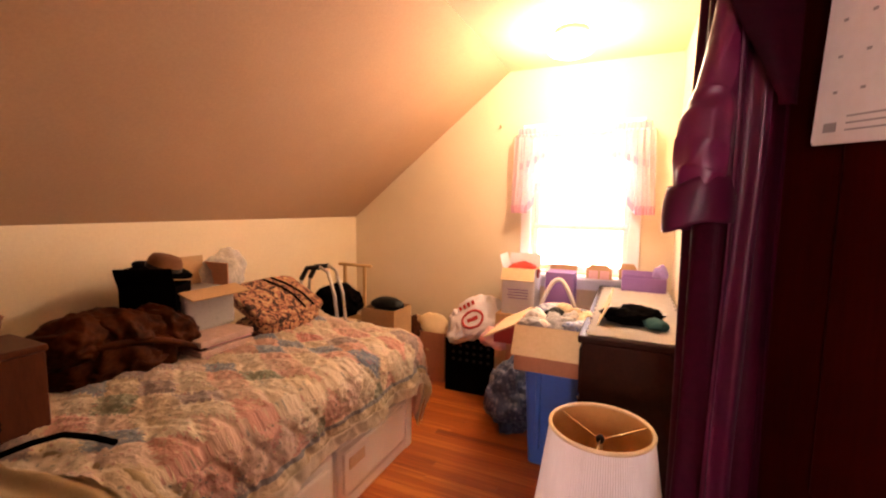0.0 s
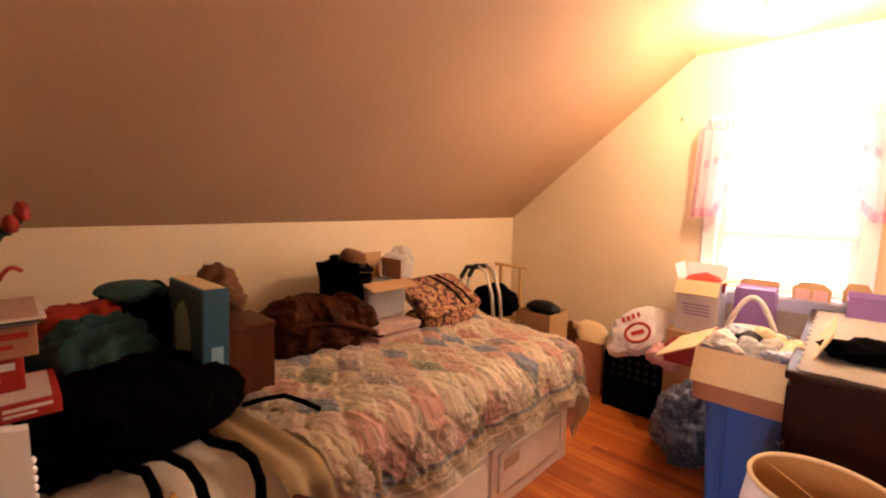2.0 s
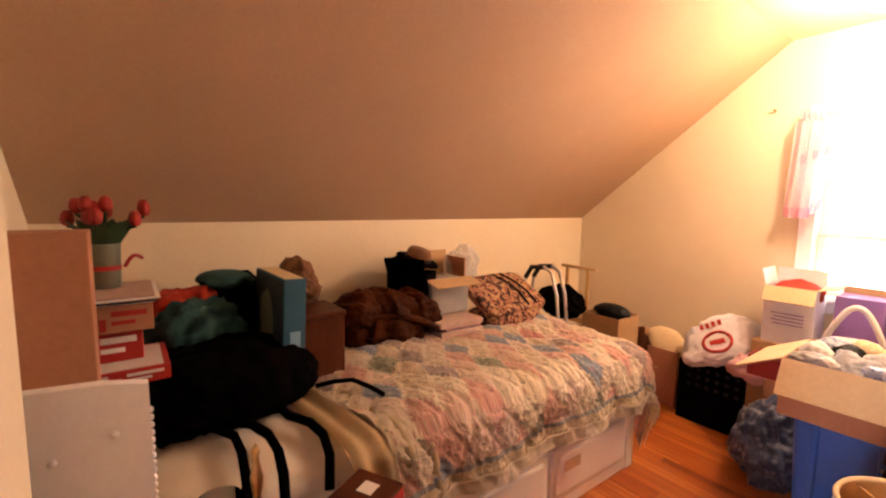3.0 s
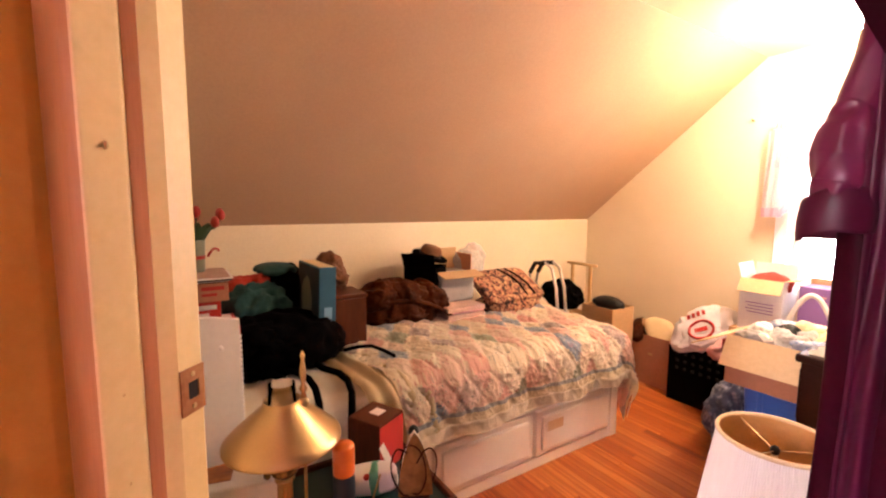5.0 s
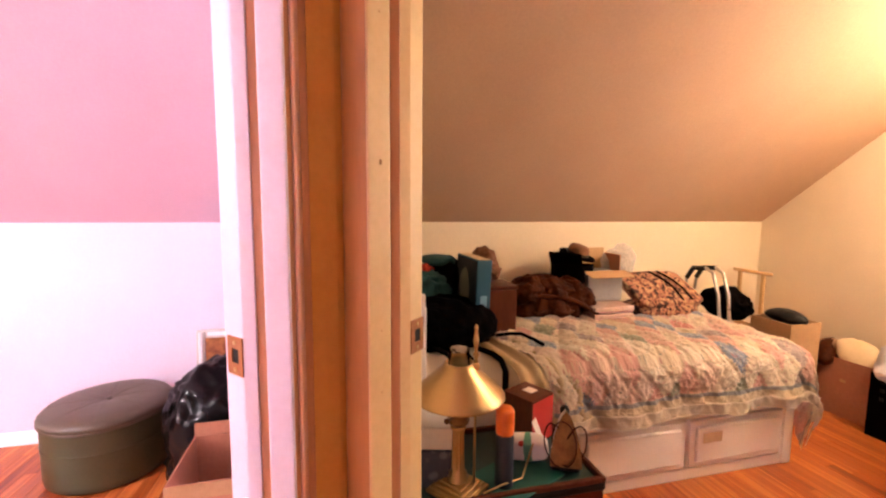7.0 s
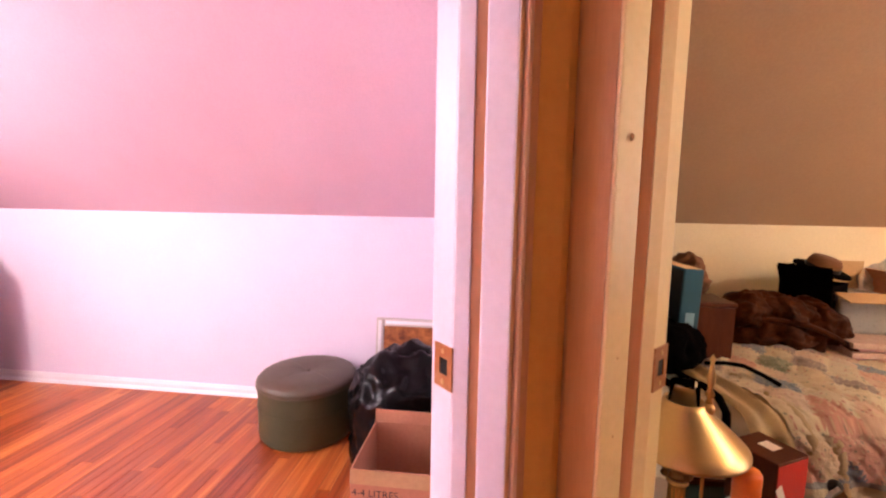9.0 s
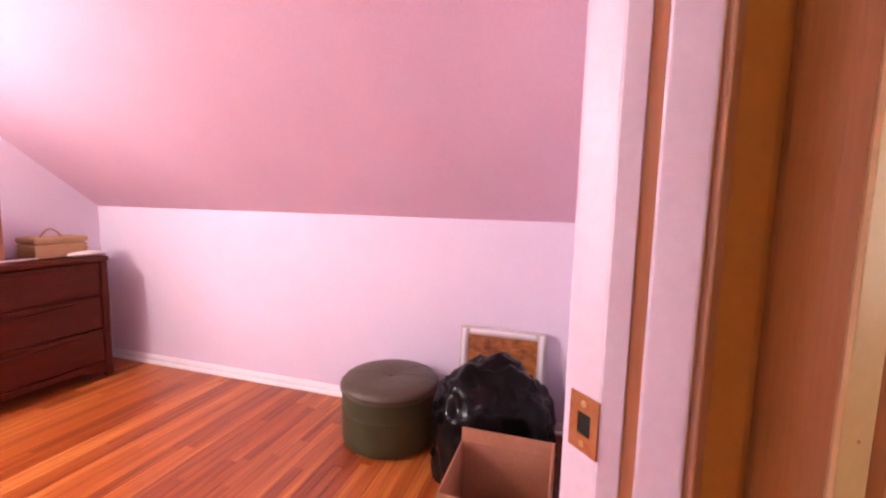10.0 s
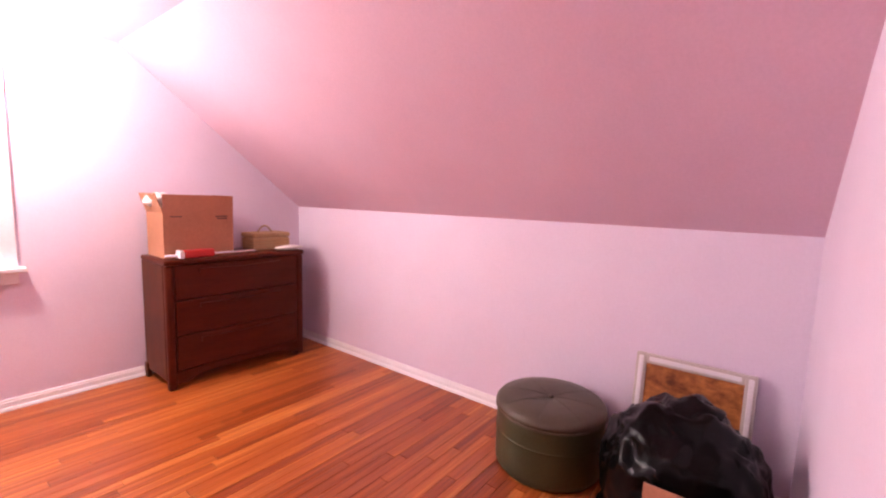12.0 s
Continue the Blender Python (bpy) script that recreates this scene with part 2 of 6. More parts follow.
def glass(name, c=(1, 1, 1), rough=0.02, ior=1.45):
    mat, nt, b = nodes_of(name)
    b.inputs["Base Color"].default_value = (*c, 1)
    b.inputs["Roughness"].default_value = rough
    b.inputs["Transmission Weight"].default_value = 1.0
    b.inputs["IOR"].default_value = ior
    return mat


GLASS = glass("clear_glass")
THINGLASS = glass("thin_blown_glass", (0.97, 0.95, 0.92), 0.02, 1.06)


def glow(name, c, strength):
    mat, nt, b = nodes_of(name)
    b.inputs["Emission Color"].default_value = (*c, 1)
    b.inputs["Emission Strength"].default_value = strength
    b.inputs["Base Color"].default_value = (0.8, 0.8, 0.8, 1)
    return mat


DOME = glow("lit_opal_glass", (1.0, 0.88, 0.68), 14)
DAYLIGHT = glow("bright_overcast_distance", (1.0, 0.97, 1.0), 1.6)


def sheer(name, c, through_part):
    """Thin cloth: part of the light goes straight through, part is scattered."""
    mat, nt, b = nodes_of(name)
    L = nt.links.new
    tr = node(nt, "ShaderNodeBsdfTransparent")
    tl = node(nt, "ShaderNodeBsdfTranslucent")
    tl.inputs[0].default_value = (*c, 1)
    b.inputs["Base Color"].default_value = (*c, 1)
    b.inputs["Roughness"].default_value = 0.9
    m1, m2 = node(nt, "ShaderNodeMixShader"), node(nt, "ShaderNodeMixShader")
    weave = node(nt, "ShaderNodeTexNoise", Scale=70.0, Detail=4.0)
    tc = node(nt, "ShaderNodeTexCoord")
    L(tc.outputs["Object"], weave.inputs["Vector"])
    mr = node(nt, "ShaderNodeMapRange")
    mr.inputs["To Min"].default_value, mr.inputs["To Max"].default_value = max(through_part - 0.2, 0), min(through_part + 0.2, 1)
    L(weave.outputs[0], mr.inputs["Value"])
    m1.inputs[0].default_value = 0.5
    L(b.outputs[0], m1.inputs[1])
    L(tl.outputs[0], m1.inputs[2])
    L(mr.outputs[0], m2.inputs[0])
    L(m1.outputs[0], m2.inputs[1])
    L(tr.outputs[0], m2.inputs[2])
    L(m2.outputs[0], nt.nodes["Material Output"].inputs[0])
    return mat


SHEER = sheer("sheer_pink_curtain", (0.88, 0.70, 0.74), 0.12)
SHEER2 = sheer("gathered_pink_curtain", (0.82, 0.46, 0.56), 0.03)
FILM = sheer("clear_plastic_film", (0.8, 0.78, 0.78), 0.55)


def quilt_cloth():
    """Patchwork of small pointed patches in rose, blue, green and cream prints, with ragged seams."""
    mat, nt, b = nodes_of("patchwork_quilt_cloth")
    L = nt.links.new

    def calc(op, *a):
        n = node(nt, "ShaderNodeMath")
        n.operation = op
        for k, v in enumerate(a):
            if isinstance(v, (int, float)):
                n.inputs[k].default_value = v
            else:
                L(v, n.inputs[k])
        return n.outputs[0]

    uv = node(nt, "ShaderNodeUVMap")
    wob = node(nt, "ShaderNodeTexNoise", Scale=9.0, Detail=2.0)
    L(uv.outputs[0], wob.inputs["Vector"])
    off = node(nt, "ShaderNodeVectorMath")
    off.operation = "MULTIPLY_ADD"
    off.inputs[1].default_value = (0.05, 0.05, 0)
    L(wob.outputs["Color"], off.inputs[0])
    L(uv.outputs[0], off.inputs[2])
    sep = node(nt, "ShaderNodeSeparateXYZ")
    L(off.outputs[0], sep.inputs[0])
    a, c = calc("DIVIDE", sep.outputs[0], QLA), calc("DIVIDE", sep.outputs[1], QLB)
    p, q = calc("ADD", a, c), calc("SUBTRACT", a, c)
    # ragged seams: each runs in small teeth
    p2 = calc("ADD", p, calc("MULTIPLY", calc("PINGPONG", q, 0.075), 1.7))
    q2 = calc("ADD", q, calc("MULTIPLY", calc("PINGPONG", p, 0.075), 1.7))
    cell = node(nt, "ShaderNodeCombineXYZ")
    L(calc("FLOOR", p2), cell.inputs[0])
    L(calc("FLOOR", q2), cell.inputs[1])
    pick = node(nt, "ShaderNodeTexWhiteNoise")
    L(cell.outputs[0], pick.inputs["Vector"])
    odd = calc("PINGPONG", calc("ADD", calc("FLOOR", p2), calc("FLOOR", q2)), 1.0)

    def tones(stops):
        r = node(nt, "ShaderNodeValToRGB")
        r.color_ramp.interpolation = "CONSTANT"
        els = r.color_ramp.elements
        for k, (pos, col) in enumerate(stops):
            e = els[k] if k < 2 else els.new(pos)
            e.position, e.color = pos, (*col, 1)
        L(pick.outputs["Value"], r.inputs[0])
        return r.outputs[0]

    pale = tones([(0.0, (0.94, 0.82, 0.64)), (0.36, (0.92, 0.76, 0.56)), (0.60, (0.93, 0.74, 0.60)), (0.80, (0.86, 0.54, 0.42))])
    deep = tones([(0.0, (0.36, 0.40, 0.46)), (0.13, (0.84, 0.48, 0.38)), (0.30, (0.92, 0.76, 0.56)), (0.44, (0.42, 0.42, 0.28)), (0.52, (0.88, 0.64, 0.50)), (0.66, (0.54, 0.41, 0.36)), (0.76, (0.94, 0.80, 0.62)), (0.88, (0.30, 0.34, 0.42)), (0.94, (0.76, 0.32, 0.26))])
    base = node(nt, "ShaderNodeMixRGB")
    L(odd, base.inputs[0])
    L(pale, base.inputs[1])
    L(deep, base.inputs[2])
    # small prints: pale sprigs on the deep patches, rose and green ones on the pale
    sprig = node(nt, "ShaderNodeTexVoronoi", Scale=95.0)
    L(off.outputs[0], sprig.inputs["Vector"])
    near = node(nt, "ShaderNodeMapRange")
    for k, v in (("From Min", 0.25), ("From Max", 0.45), ("To Min", 0.62), ("To Max", 0.0)):
        near.inputs[k].default_value = v
    L(sprig.outputs["Distance"], near.inputs["Value"])
    hue = node(nt, "ShaderNodeValToRGB")
    hue.color_ramp.interpolation = "CONSTANT"
    he = hue.color_ramp.elements
    he[0].position, he[0].color = 0.0, (0.90, 0.76, 0.54, 1)
    he[1].position, he[1].color = 0.50, (0.62, 0.20, 0.16, 1)
    for pos, col in ((0.66, (0.88, 0.70, 0.52, 1)), (0.86, (0.28, 0.28, 0.22, 1))):
        he.new(pos).color = col
    pick2 = node(nt, "ShaderNodeTexWhiteNoise")
    L(sprig.outputs["Color"], pick2.inputs["Vector"])
    L(pick2.outputs["Value"], hue.inputs[0])
    mix = node(nt, "ShaderNodeMixRGB")
    L(near.outputs[0], mix.inputs[0])
    L(base.outputs[0], mix.inputs[1])
    L(hue.outputs[0], mix.inputs[2])
    # plain blue-grey strip and pale border along the hanging hem
    raw = node(nt, "ShaderNodeSeparateXYZ")
    L(uv.outputs[0], raw.inputs[0])
    last = mix.outputs[0]
    for edge, col in ((1.075, (0.40, 0.38, 0.36)), (1.092, (0.84, 0.70, 0.48))):
        m2 = node(nt, "ShaderNodeMixRGB")
        m2.inputs[2].default_value = (*col, 1)
        L(calc("GREATER_THAN", raw.outputs[0], edge), m2.inputs[0])
        L(last, m2.inputs[1])
        last = m2.outputs[0]
    L(last, b.inputs["Base Color"])
    b.inputs["Roughness"].default_value = 0.92
    b.inputs["Sheen Weight"].default_value = 0.15
    thread = node(nt, "ShaderNodeTexNoise", Scale=85.0, Detail=5.0, Distortion=0.8)
    L(uv.outputs[0], thread.inputs["Vector"])
    bp = node(nt, "ShaderNodeBump", Strength=0.6, Distance=0.008)
    L(thread.outputs[0], bp.inputs["Height"])
    L(bp.outputs[0], b.inputs["Normal"])
    return mat


QLA, QLB = 0.19, 0.12       # length and width of a patch of the quilt
QUILT = quilt_cloth()


def tapestry_cloth():
    mat, nt, b = nodes_of("floral_tapestry_cloth")
    L = nt.links.new
    tc = node(nt, "ShaderNodeTexCoord")
    n1 = node(nt, "ShaderNodeTexNoise", Scale=30.0, Detail=4.0, Distortion=1.2)
    L(tc.outputs["Object"], n1.inputs["Vector"])
    ramp = node(nt, "ShaderNodeValToRGB")
    els = ramp.color_ramp.elements
    els[0].position, els[0].color = 0.44, (0.030, 0.010, 0.006, 1)
    els[1].position, els[1].color = 0.66, (0.50, 0.32, 0.16, 1)
    e = els.new(0.50)
    e.color = (0.34, 0.12, 0.07, 1)
    L(n1.outputs[0], ramp.inputs[0])
    L(ramp.outputs[0], b.inputs["Base Color"])
    b.inputs["Roughness"].default_value = 0.9
    return mat


TAPESTRY = tapestry_cloth()


def print_cloth(name, c1, c2, scale):
    mat, nt, b = nodes_of(name)
    L = nt.links.new
    tc = node(nt, "ShaderNodeTexCoord")
    n1 = node(nt, "ShaderNodeTexVoronoi", Scale=scale)
    L(tc.outputs["Object"], n1.inputs["Vector"])
    ramp = node(nt, "ShaderNodeValToRGB")
    els = ramp.color_ramp.elements
    els[0].position, els[0].color = 0.25, (*c1, 1)
    els[1].position, els[1].color = 0.5, (*c2, 1)
    L(n1.outputs["Distance"], ramp.inputs[0])
    L(ramp.outputs[0], b.inputs["Base Color"])
    b.inputs["Roughness"].default_value = 0.35
    return mat


OSB = paint("strand_board", (0.12, 0.024, 0.006), (0.60, 0.22, 0.06), 0.4, 40, 16, 0.25, stretch=(1, 0.6, 1.0))
COPPER = paint("worn_copper_plate", (0.30, 0.10, 0.035), (0.46, 0.22, 0.09), 0.4, 60, 20, 0.05, metal=0.7)
BLUECHECK = print_cloth("blue_checked_cloth", (0.10, 0.14, 0.30), (0.34, 0.36, 0.44), 60)
BLUEPRINT = print_cloth("blue_printed_film", (0.15, 0.16, 0.21), (0.035, 0.045, 0.085), 34)


# ---- mesh tools ----
def bx(bm, x0, x1, y0, y1, z0, z1, bevel=0.0, m=None, seg=2):
    made = bmesh.ops.create_cube(bm, size=1.0)["verts"]
    for v in made:
        v.co = Vector(((x0 + x1) / 2 + v.co.x * (x1 - x0), (y0 + y1) / 2 + v.co.y * (y1 - y0), (z0 + z1) / 2 + v.co.z * (z1 - z0)))
    if bevel:
        edges = list({e for v in made for e in v.link_edges})
        res = bmesh.ops.bevel(bm, geom=edges, offset=bevel, segments=seg, profile=0.5, affect="EDGES")
        made = list({v for f in res["faces"] for v in f.verts} | {v for v in made if v.is_valid})
    if m is not None:
        for v in made:
            v.co = m @ v.co
    return bm


def box(*a, **k):
    return bx(bmesh.new(), *a, **k)


def revolve(profile, centre, seg=32, bm=None, m=None, fold=None):
    """A turned shape from (radius, height) pairs; radius 0 closes an end."""
    bm = bm or bmesh.new()
    rings = []
    for r, z in profile:
        if r <= 1e-6:
            rings.append([bm.verts.new((0, 0, z))])
        else:
            rings.append([bm.verts.new(((r + (fold(k, seg, z) if fold else 0)) * math.cos(math.tau * k / seg), (r + (fold(k, seg, z) if fold else 0)) * math.sin(math.tau * k / seg), z)) for k in range(seg)])
    for a, b in zip(rings, rings[1:]):
        for k in range(seg):
            q = [a[k % len(a)], a[(k + 1) % len(a)], b[(k + 1) % len(b)], b[k % len(b)]]
            q = list(dict.fromkeys(q))
            if len(q) > 2:
                bm.faces.new(q)
    t = Matrix.Translation(centre) @ (m or Matrix())
    for ring in rings:
        for v in ring:
            v.co = t @ v.co
    return bm


def tube(points, r, seg=8, bm=None, closed=False):
    """A round bar or cord along points."""
    bm = bm or bmesh.new()
    pts = [Vector(p) for p in points]
    rings = []
    n = len(pts)
    for i, p in enumerate(pts):
        if closed:
            d = pts[(i + 1) % n] - pts[i - 1]
        else:
            d = pts[min(i + 1, n - 1)] - pts[max(i - 1, 0)]
        q = d.to_track_quat("Z", "Y")
        rings.append([bm.verts.new(p + q @ Vector((r * math.cos(math.tau * k / seg), r * math.sin(math.tau * k / seg), 0))) for k in range(seg)])
    pairs = list(zip(rings, rings[1:])) + ([(rings[-1], rings[0])] if closed else [])
    for a, b in pairs:
        for k in range(seg):
            bm.faces.new((a[k], a[(k + 1) % seg], b[(k + 1) % seg], b[k]))
    if not closed:
        bm.faces.new(rings[0][::-1])
        bm.faces.new(rings[-1])
    return bm


def arc(p, q, lift, n=12):
    """Points from p to q that bow by the vector lift."""
    p, q, lift = Vector(p), Vector(q), Vector(lift)
    return [p.lerp(q, k / n) + lift * math.sin(math.pi * k / n) for k in range(n + 1)]


def lump(centre, radii, crease=0.12, scale=6.0, seed=0, floor=None, sub=4, power=1.0, m=None, bm=None):
    """A soft, creased heap: a rounded body pushed in and out by noise, flattened where it rests."""
    bm = bm or bmesh.new()
    made = bmesh.ops.create_icosphere(bm, subdivisions=sub, radius=1.0)["verts"]
    c, o = Vector(centre), Vector((seed * 3.1, seed * 1.7, seed * 2.3))
    for v in made:
        d = v.co.normalized()
        s = Vector([math.copysign(abs(a) ** power, a) for a in d])
        p = Vector((s.x * radii[0], s.y * radii[1], s.z * radii[2]))
        w = noise.noise(p * scale + o) + 0.42 * (1 - 2.4 * abs(noise.noise(p * scale * 2.1 + o))) + 0.24 * (1 - 2.4 * abs(noise.noise(p * scale * 4.6 + o)))
        p = p * (1 + crease * w)
        if m is not None:
            p = m @ p
        p = p + c
        if floor is not None and p.z < floor:
            p.z = floor + 0.1 * max(p.z - floor, -0.02)
        v.co = p
    return bm


def sheet(nu, nv, f, thick=0.0, uv=None):
    """A cloth from a map f(u, v) of the unit square to places."""
    bm = bmesh.new()
    rows_ = [[bm.verts.new(f(i / nu, j / nv)) for j in range(nv + 1)] for i in range(nu + 1)]
    lay = bm.loops.layers.uv.new("UVMap") if uv else None
    for i in range(nu):
        for j in range(nv):
            fc = bm.faces.new((rows_[i][j], rows_[i + 1][j], rows_[i + 1][j + 1], rows_[i][j + 1]))
            if uv:
                for loop, (a, b) in zip(fc.loops, ((i, j), (i + 1, j), (i + 1, j + 1), (i, j + 1))):
                    loop[lay].uv = uv(a / nu, b / nv)
    if thick:
        bmesh.ops.solidify(bm, geom=bm.faces[:], thickness=thick)
    return bm


def prism(outline, axis, a, b, bm=None):
    """A flat outline drawn out along an axis from a to b. For x the outline is (y, z), for y (x, z), for z (x, y)."""
    bm = bm or bmesh.new()
    put = {"x": lambda p, t: (t, p[0], p[1]), "y": lambda p, t: (p[0], t, p[1]), "z": lambda p, t: (p[0], p[1], t)}[axis]
    lo = [bm.verts.new(put(p, a)) for p in outline]
    hi = [bm.verts.new(put(p, b)) for p in outline]
    n = len(outline)
    bm.faces.new(lo)
    bm.faces.new(hi[::-1])
    for k in range(n):
        bm.faces.new((lo[k], hi[k], hi[(k + 1) % n], lo[(k + 1) % n]))
    bmesh.ops.recalc_face_normals(bm, faces=bm.faces[:])
    return bm


def part(name, bm, material, parent=None, label="", smooth=False):
    bmesh.ops.recalc_face_normals(bm, faces=bm.faces[:])
    me = bpy.data.meshes.new(name)
    if smooth:
        for f in bm.faces:
            f.smooth = True
    bm.to_mesh(me)
    bm.free()
    me.materials.append(material)
    ob = new(name, me)
    if parent is not None:
        ob.parent = parent
        m = Matrix.Translation(parent.location)
        ob.matrix_parent_inverse = m.inverted() if parent.parent is None else Matrix()
    return tagged(ob, label)


def thing(name, base, label, category, group="", kind=""):
    ob = new(name)
    ob.location = base
    ob.empty_display_size = 0.05
    return tagged(ob, label, category, group, kind)


def single(name, bm, material, label, category, smooth=False, kind="", group=""):
    return tagged(part(name, bm, material, None, label, smooth), label, category, group, kind)


def shift(ob, dx, dy, dz=0.0):
    ob.location = Vector(ob.location) + Vector((dx, dy, dz))
    return ob

# ---- structure ----
def wall(name, bm, mat, label):
    return single(name, bm, mat, label, "wall", kind="structure")


def gable(name, y_in, y_out, x_max, w, mat, label):
    """A gable wall under the slope, with a window opening through it."""
    x0, x1, z0, z1 = w
    bm = bmesh.new()
    k = (CZ - KZ) / (CX - KX)
    prism([(KX - 0.15, 0), (x0, 0), (x0, KZ + k * (x0 - KX) if x0 < CX else CZ + 0.05), (CX, CZ + 0.05), (KX - 0.15, KZ - 0.06)], "y", y_in, y_out, bm)
    prism([(x1, 0), (x_max + 0.1, 0), (x_max + 0.1, CZ + 0.05), (x1, CZ + 0.05)], "y", y_in, y_out, bm)
    prism([(x0, 0), (x1, 0), (x1, z0), (x0, z0)], "y", y_in, y_out, bm)
    prism([(x0, z1), (x1, z1), (x1, CZ + 0.05), (x0, CZ + 0.05)], "y", y_in, y_out, bm)
    return wall(name, bm, mat, label)


gable("wall_north", GY1, GY1 + 0.16, RX1, W1, CREAM, "cream painted gable wall with a window")
gable("wall_south", GY2, GY2 - 0.16, RX2, W2, PINK, "pale pink painted gable wall with a window")
wall("wall_west", box(KX - 0.12, KX, PY1 - 0.02, GY1, 0, KZ), CREAM, "low cream painted wall under the sloped ceiling")
wall("wall_west_pink", box(KX - 0.12, KX, GY2, PY2 + 0.02, 0, KZ), PINK, "low pale pink wall under the sloped ceiling")
SL = (CZ - KZ) / (CX - KX)
outline = [(KX - 0.12, KZ - 0.12 * SL + 0.0), (CX, CZ), (CX, CZ + 0.14), (KX - 0.12, KZ - 0.12 * SL + 0.14)]
single("ceiling_slope_cream_room", prism(outline, "y", PY1 - 0.05, GY1 + 0.1), TAN_SHADED, "tan sloped attic ceiling, its shade partly in the colour", "ceiling", kind="structure")
single("ceiling_slope_pink_room", prism(outline, "y", GY2 - 0.1, PY2 + 0.05), ROSE_SHADED, "rose pink sloped attic ceiling, darkened as in shade", "ceiling", kind="structure")
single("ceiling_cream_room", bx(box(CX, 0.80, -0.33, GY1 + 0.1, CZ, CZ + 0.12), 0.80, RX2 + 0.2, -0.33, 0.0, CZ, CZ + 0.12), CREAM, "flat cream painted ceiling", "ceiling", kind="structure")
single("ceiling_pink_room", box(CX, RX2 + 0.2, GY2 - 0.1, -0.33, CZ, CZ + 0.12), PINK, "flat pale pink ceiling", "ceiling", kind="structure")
# wall between the rooms, with its end between the doorways
wall("wall_between_rooms", prism([(KX - 0.1, 0), (TB, 0), (TB, CZ), (CX, CZ), (KX - 0.1, KZ - 0.08)], "y", PY1, -0.33), CREAM, "cream painted side of the wall between the rooms")
wall("wall_between_rooms_pink", prism([(KX - 0.1, 0), (TB, 0), (TB, CZ), (CX, CZ), (KX - 0.1, KZ - 0.08)], "y", -0.33, PY2), PINK, "pale pink side of the wall between the rooms")
wall("wall_door_return", box(-0.62, TB, PY1, -0.09, 0, CZ), CREAM, "cream painted wall return beside the doorway")
wall("wall_east", box(RX1, RX1 + 0.12, 1.18, GY1, 0, CZ), CREAM, "cream painted side wall")
wall("wall_closet", box(0.68, 0.78, -0.09, 1.18, 0, CZ), CREAM, "cream painted closet wall")
wall("wall_closet_end", box(RX1 + 0.12, 0.68, 1.18, 1.28, 0, CZ), CREAM, "cream painted closet end wall")
wall("wall_hall_end", box(RX2, RX2 + 0.12, GY2, 0.0, 0, CZ), PINK, "pale pink side wall")
wall("wall_hall_north", box(0.78, RX2, -0.21, -0.09, 0, CZ), OCHRE, "ochre painted hall wall")
wall("door_head_cream", box(TB, 0.78, -0.21, -0.09, 2.03, CZ), CREAM, "wall above the cream room doorway")
wall("door_head_pink", box(TB, RX2, -0.40, -0.30, 2.03, CZ), PINK, "wall above the pink room doorway")
single("roof_backing", box(KX - 0.3, RX2 + 0.3, GY2 - 0.3, GY1 + 0.3, CZ + 0.16, CZ + 0.26), GREYTRIM, "dark roof boards above the ceiling", "roof", kind="structure")


# door jambs, stops, beads and grooves on the wall end, as one moulded run from room to room
def jamb_piece(name, face, mat, label, soft=0.0):
    """An upright piece of trim. face: its front in plan, from the pink room to the cream room."""
    pts = [Vector((x, y)) for x, y in face]
    if soft:
        round_ = [pts[0].lerp(pts[1], soft)]
        for a, b, c in zip(pts, pts[1:], pts[2:]):
            round_ += [b.lerp(a, soft), b.lerp((a + c) / 2, soft * 0.5), b.lerp(c, soft)]
        pts = [pts[0]] + round_[1:] + [pts[-1]]
    outline_ = [(TB + 0.0005, face[0][1])] + [(p.x, p.y) for p in pts] + [(TB + 0.0005, face[-1][1])]
    return single(name, prism(outline_, "z", 0, 2.03), mat, label, "door trim", kind="structure")


def bulge(a, b, out, n=8):
    """Points from a to b in plan, bowed towards the passage."""
    return [(a[0] + (b[0] - a[0]) * k / n + out * math.sin(math.pi * k / n), a[1] + (b[1] - a[1]) * k / n) for k in range(n + 1)]


jamb_piece("door_jamb_1", [(-0.256, -0.436), (-0.243, -0.435), (-0.207, -0.402), (-0.2055, -0.4)], WHITE_PINKLIT, "white painted door jamb, bevelled toward the opening", 0.15)
jamb_piece("door_jamb_2", [(-0.2055, -0.3997), (-0.203, -0.398), (-0.1975, -0.3765), (-0.199, -0.3753)], WHITE_PINKLIT, "white painted door jamb edge", 0.2)
jamb_piece("trim_groove_1", [(-0.2025, -0.3750), (-0.2005, -0.3608)], REDBROWN, "darker groove between jamb and stop")
jamb_piece("door_stop_1", [(-0.197, -0.3605), (-0.194, -0.3585), (-0.183, -0.320), (-0.186, -0.318)], WHITE_PINKLIT, "white painted door stop", 0.2)
jamb_piece("trim_groove_2", [(-0.200, -0.3177), (-0.203, -0.3115)], REDBROWN, "thin red-brown groove")
jamb_piece("trim_bead_1", bulge((-0.206, -0.311), (-0.218, -0.2985), 0.010), PALEBEAD, "pale rounded bead", 0)
jamb_piece("trim_edge", [(-0.222, -0.298), (-0.232, -0.287)], REDBROWN, "red-brown edge of the ochre strip")
jamb_piece("trim_panel", [(-0.235, -0.2865), (-0.250, -0.262), (-0.266, -0.240), (-0.281, -0.228)], OCHRE, "ochre painted strip between the door frames", 0.1)
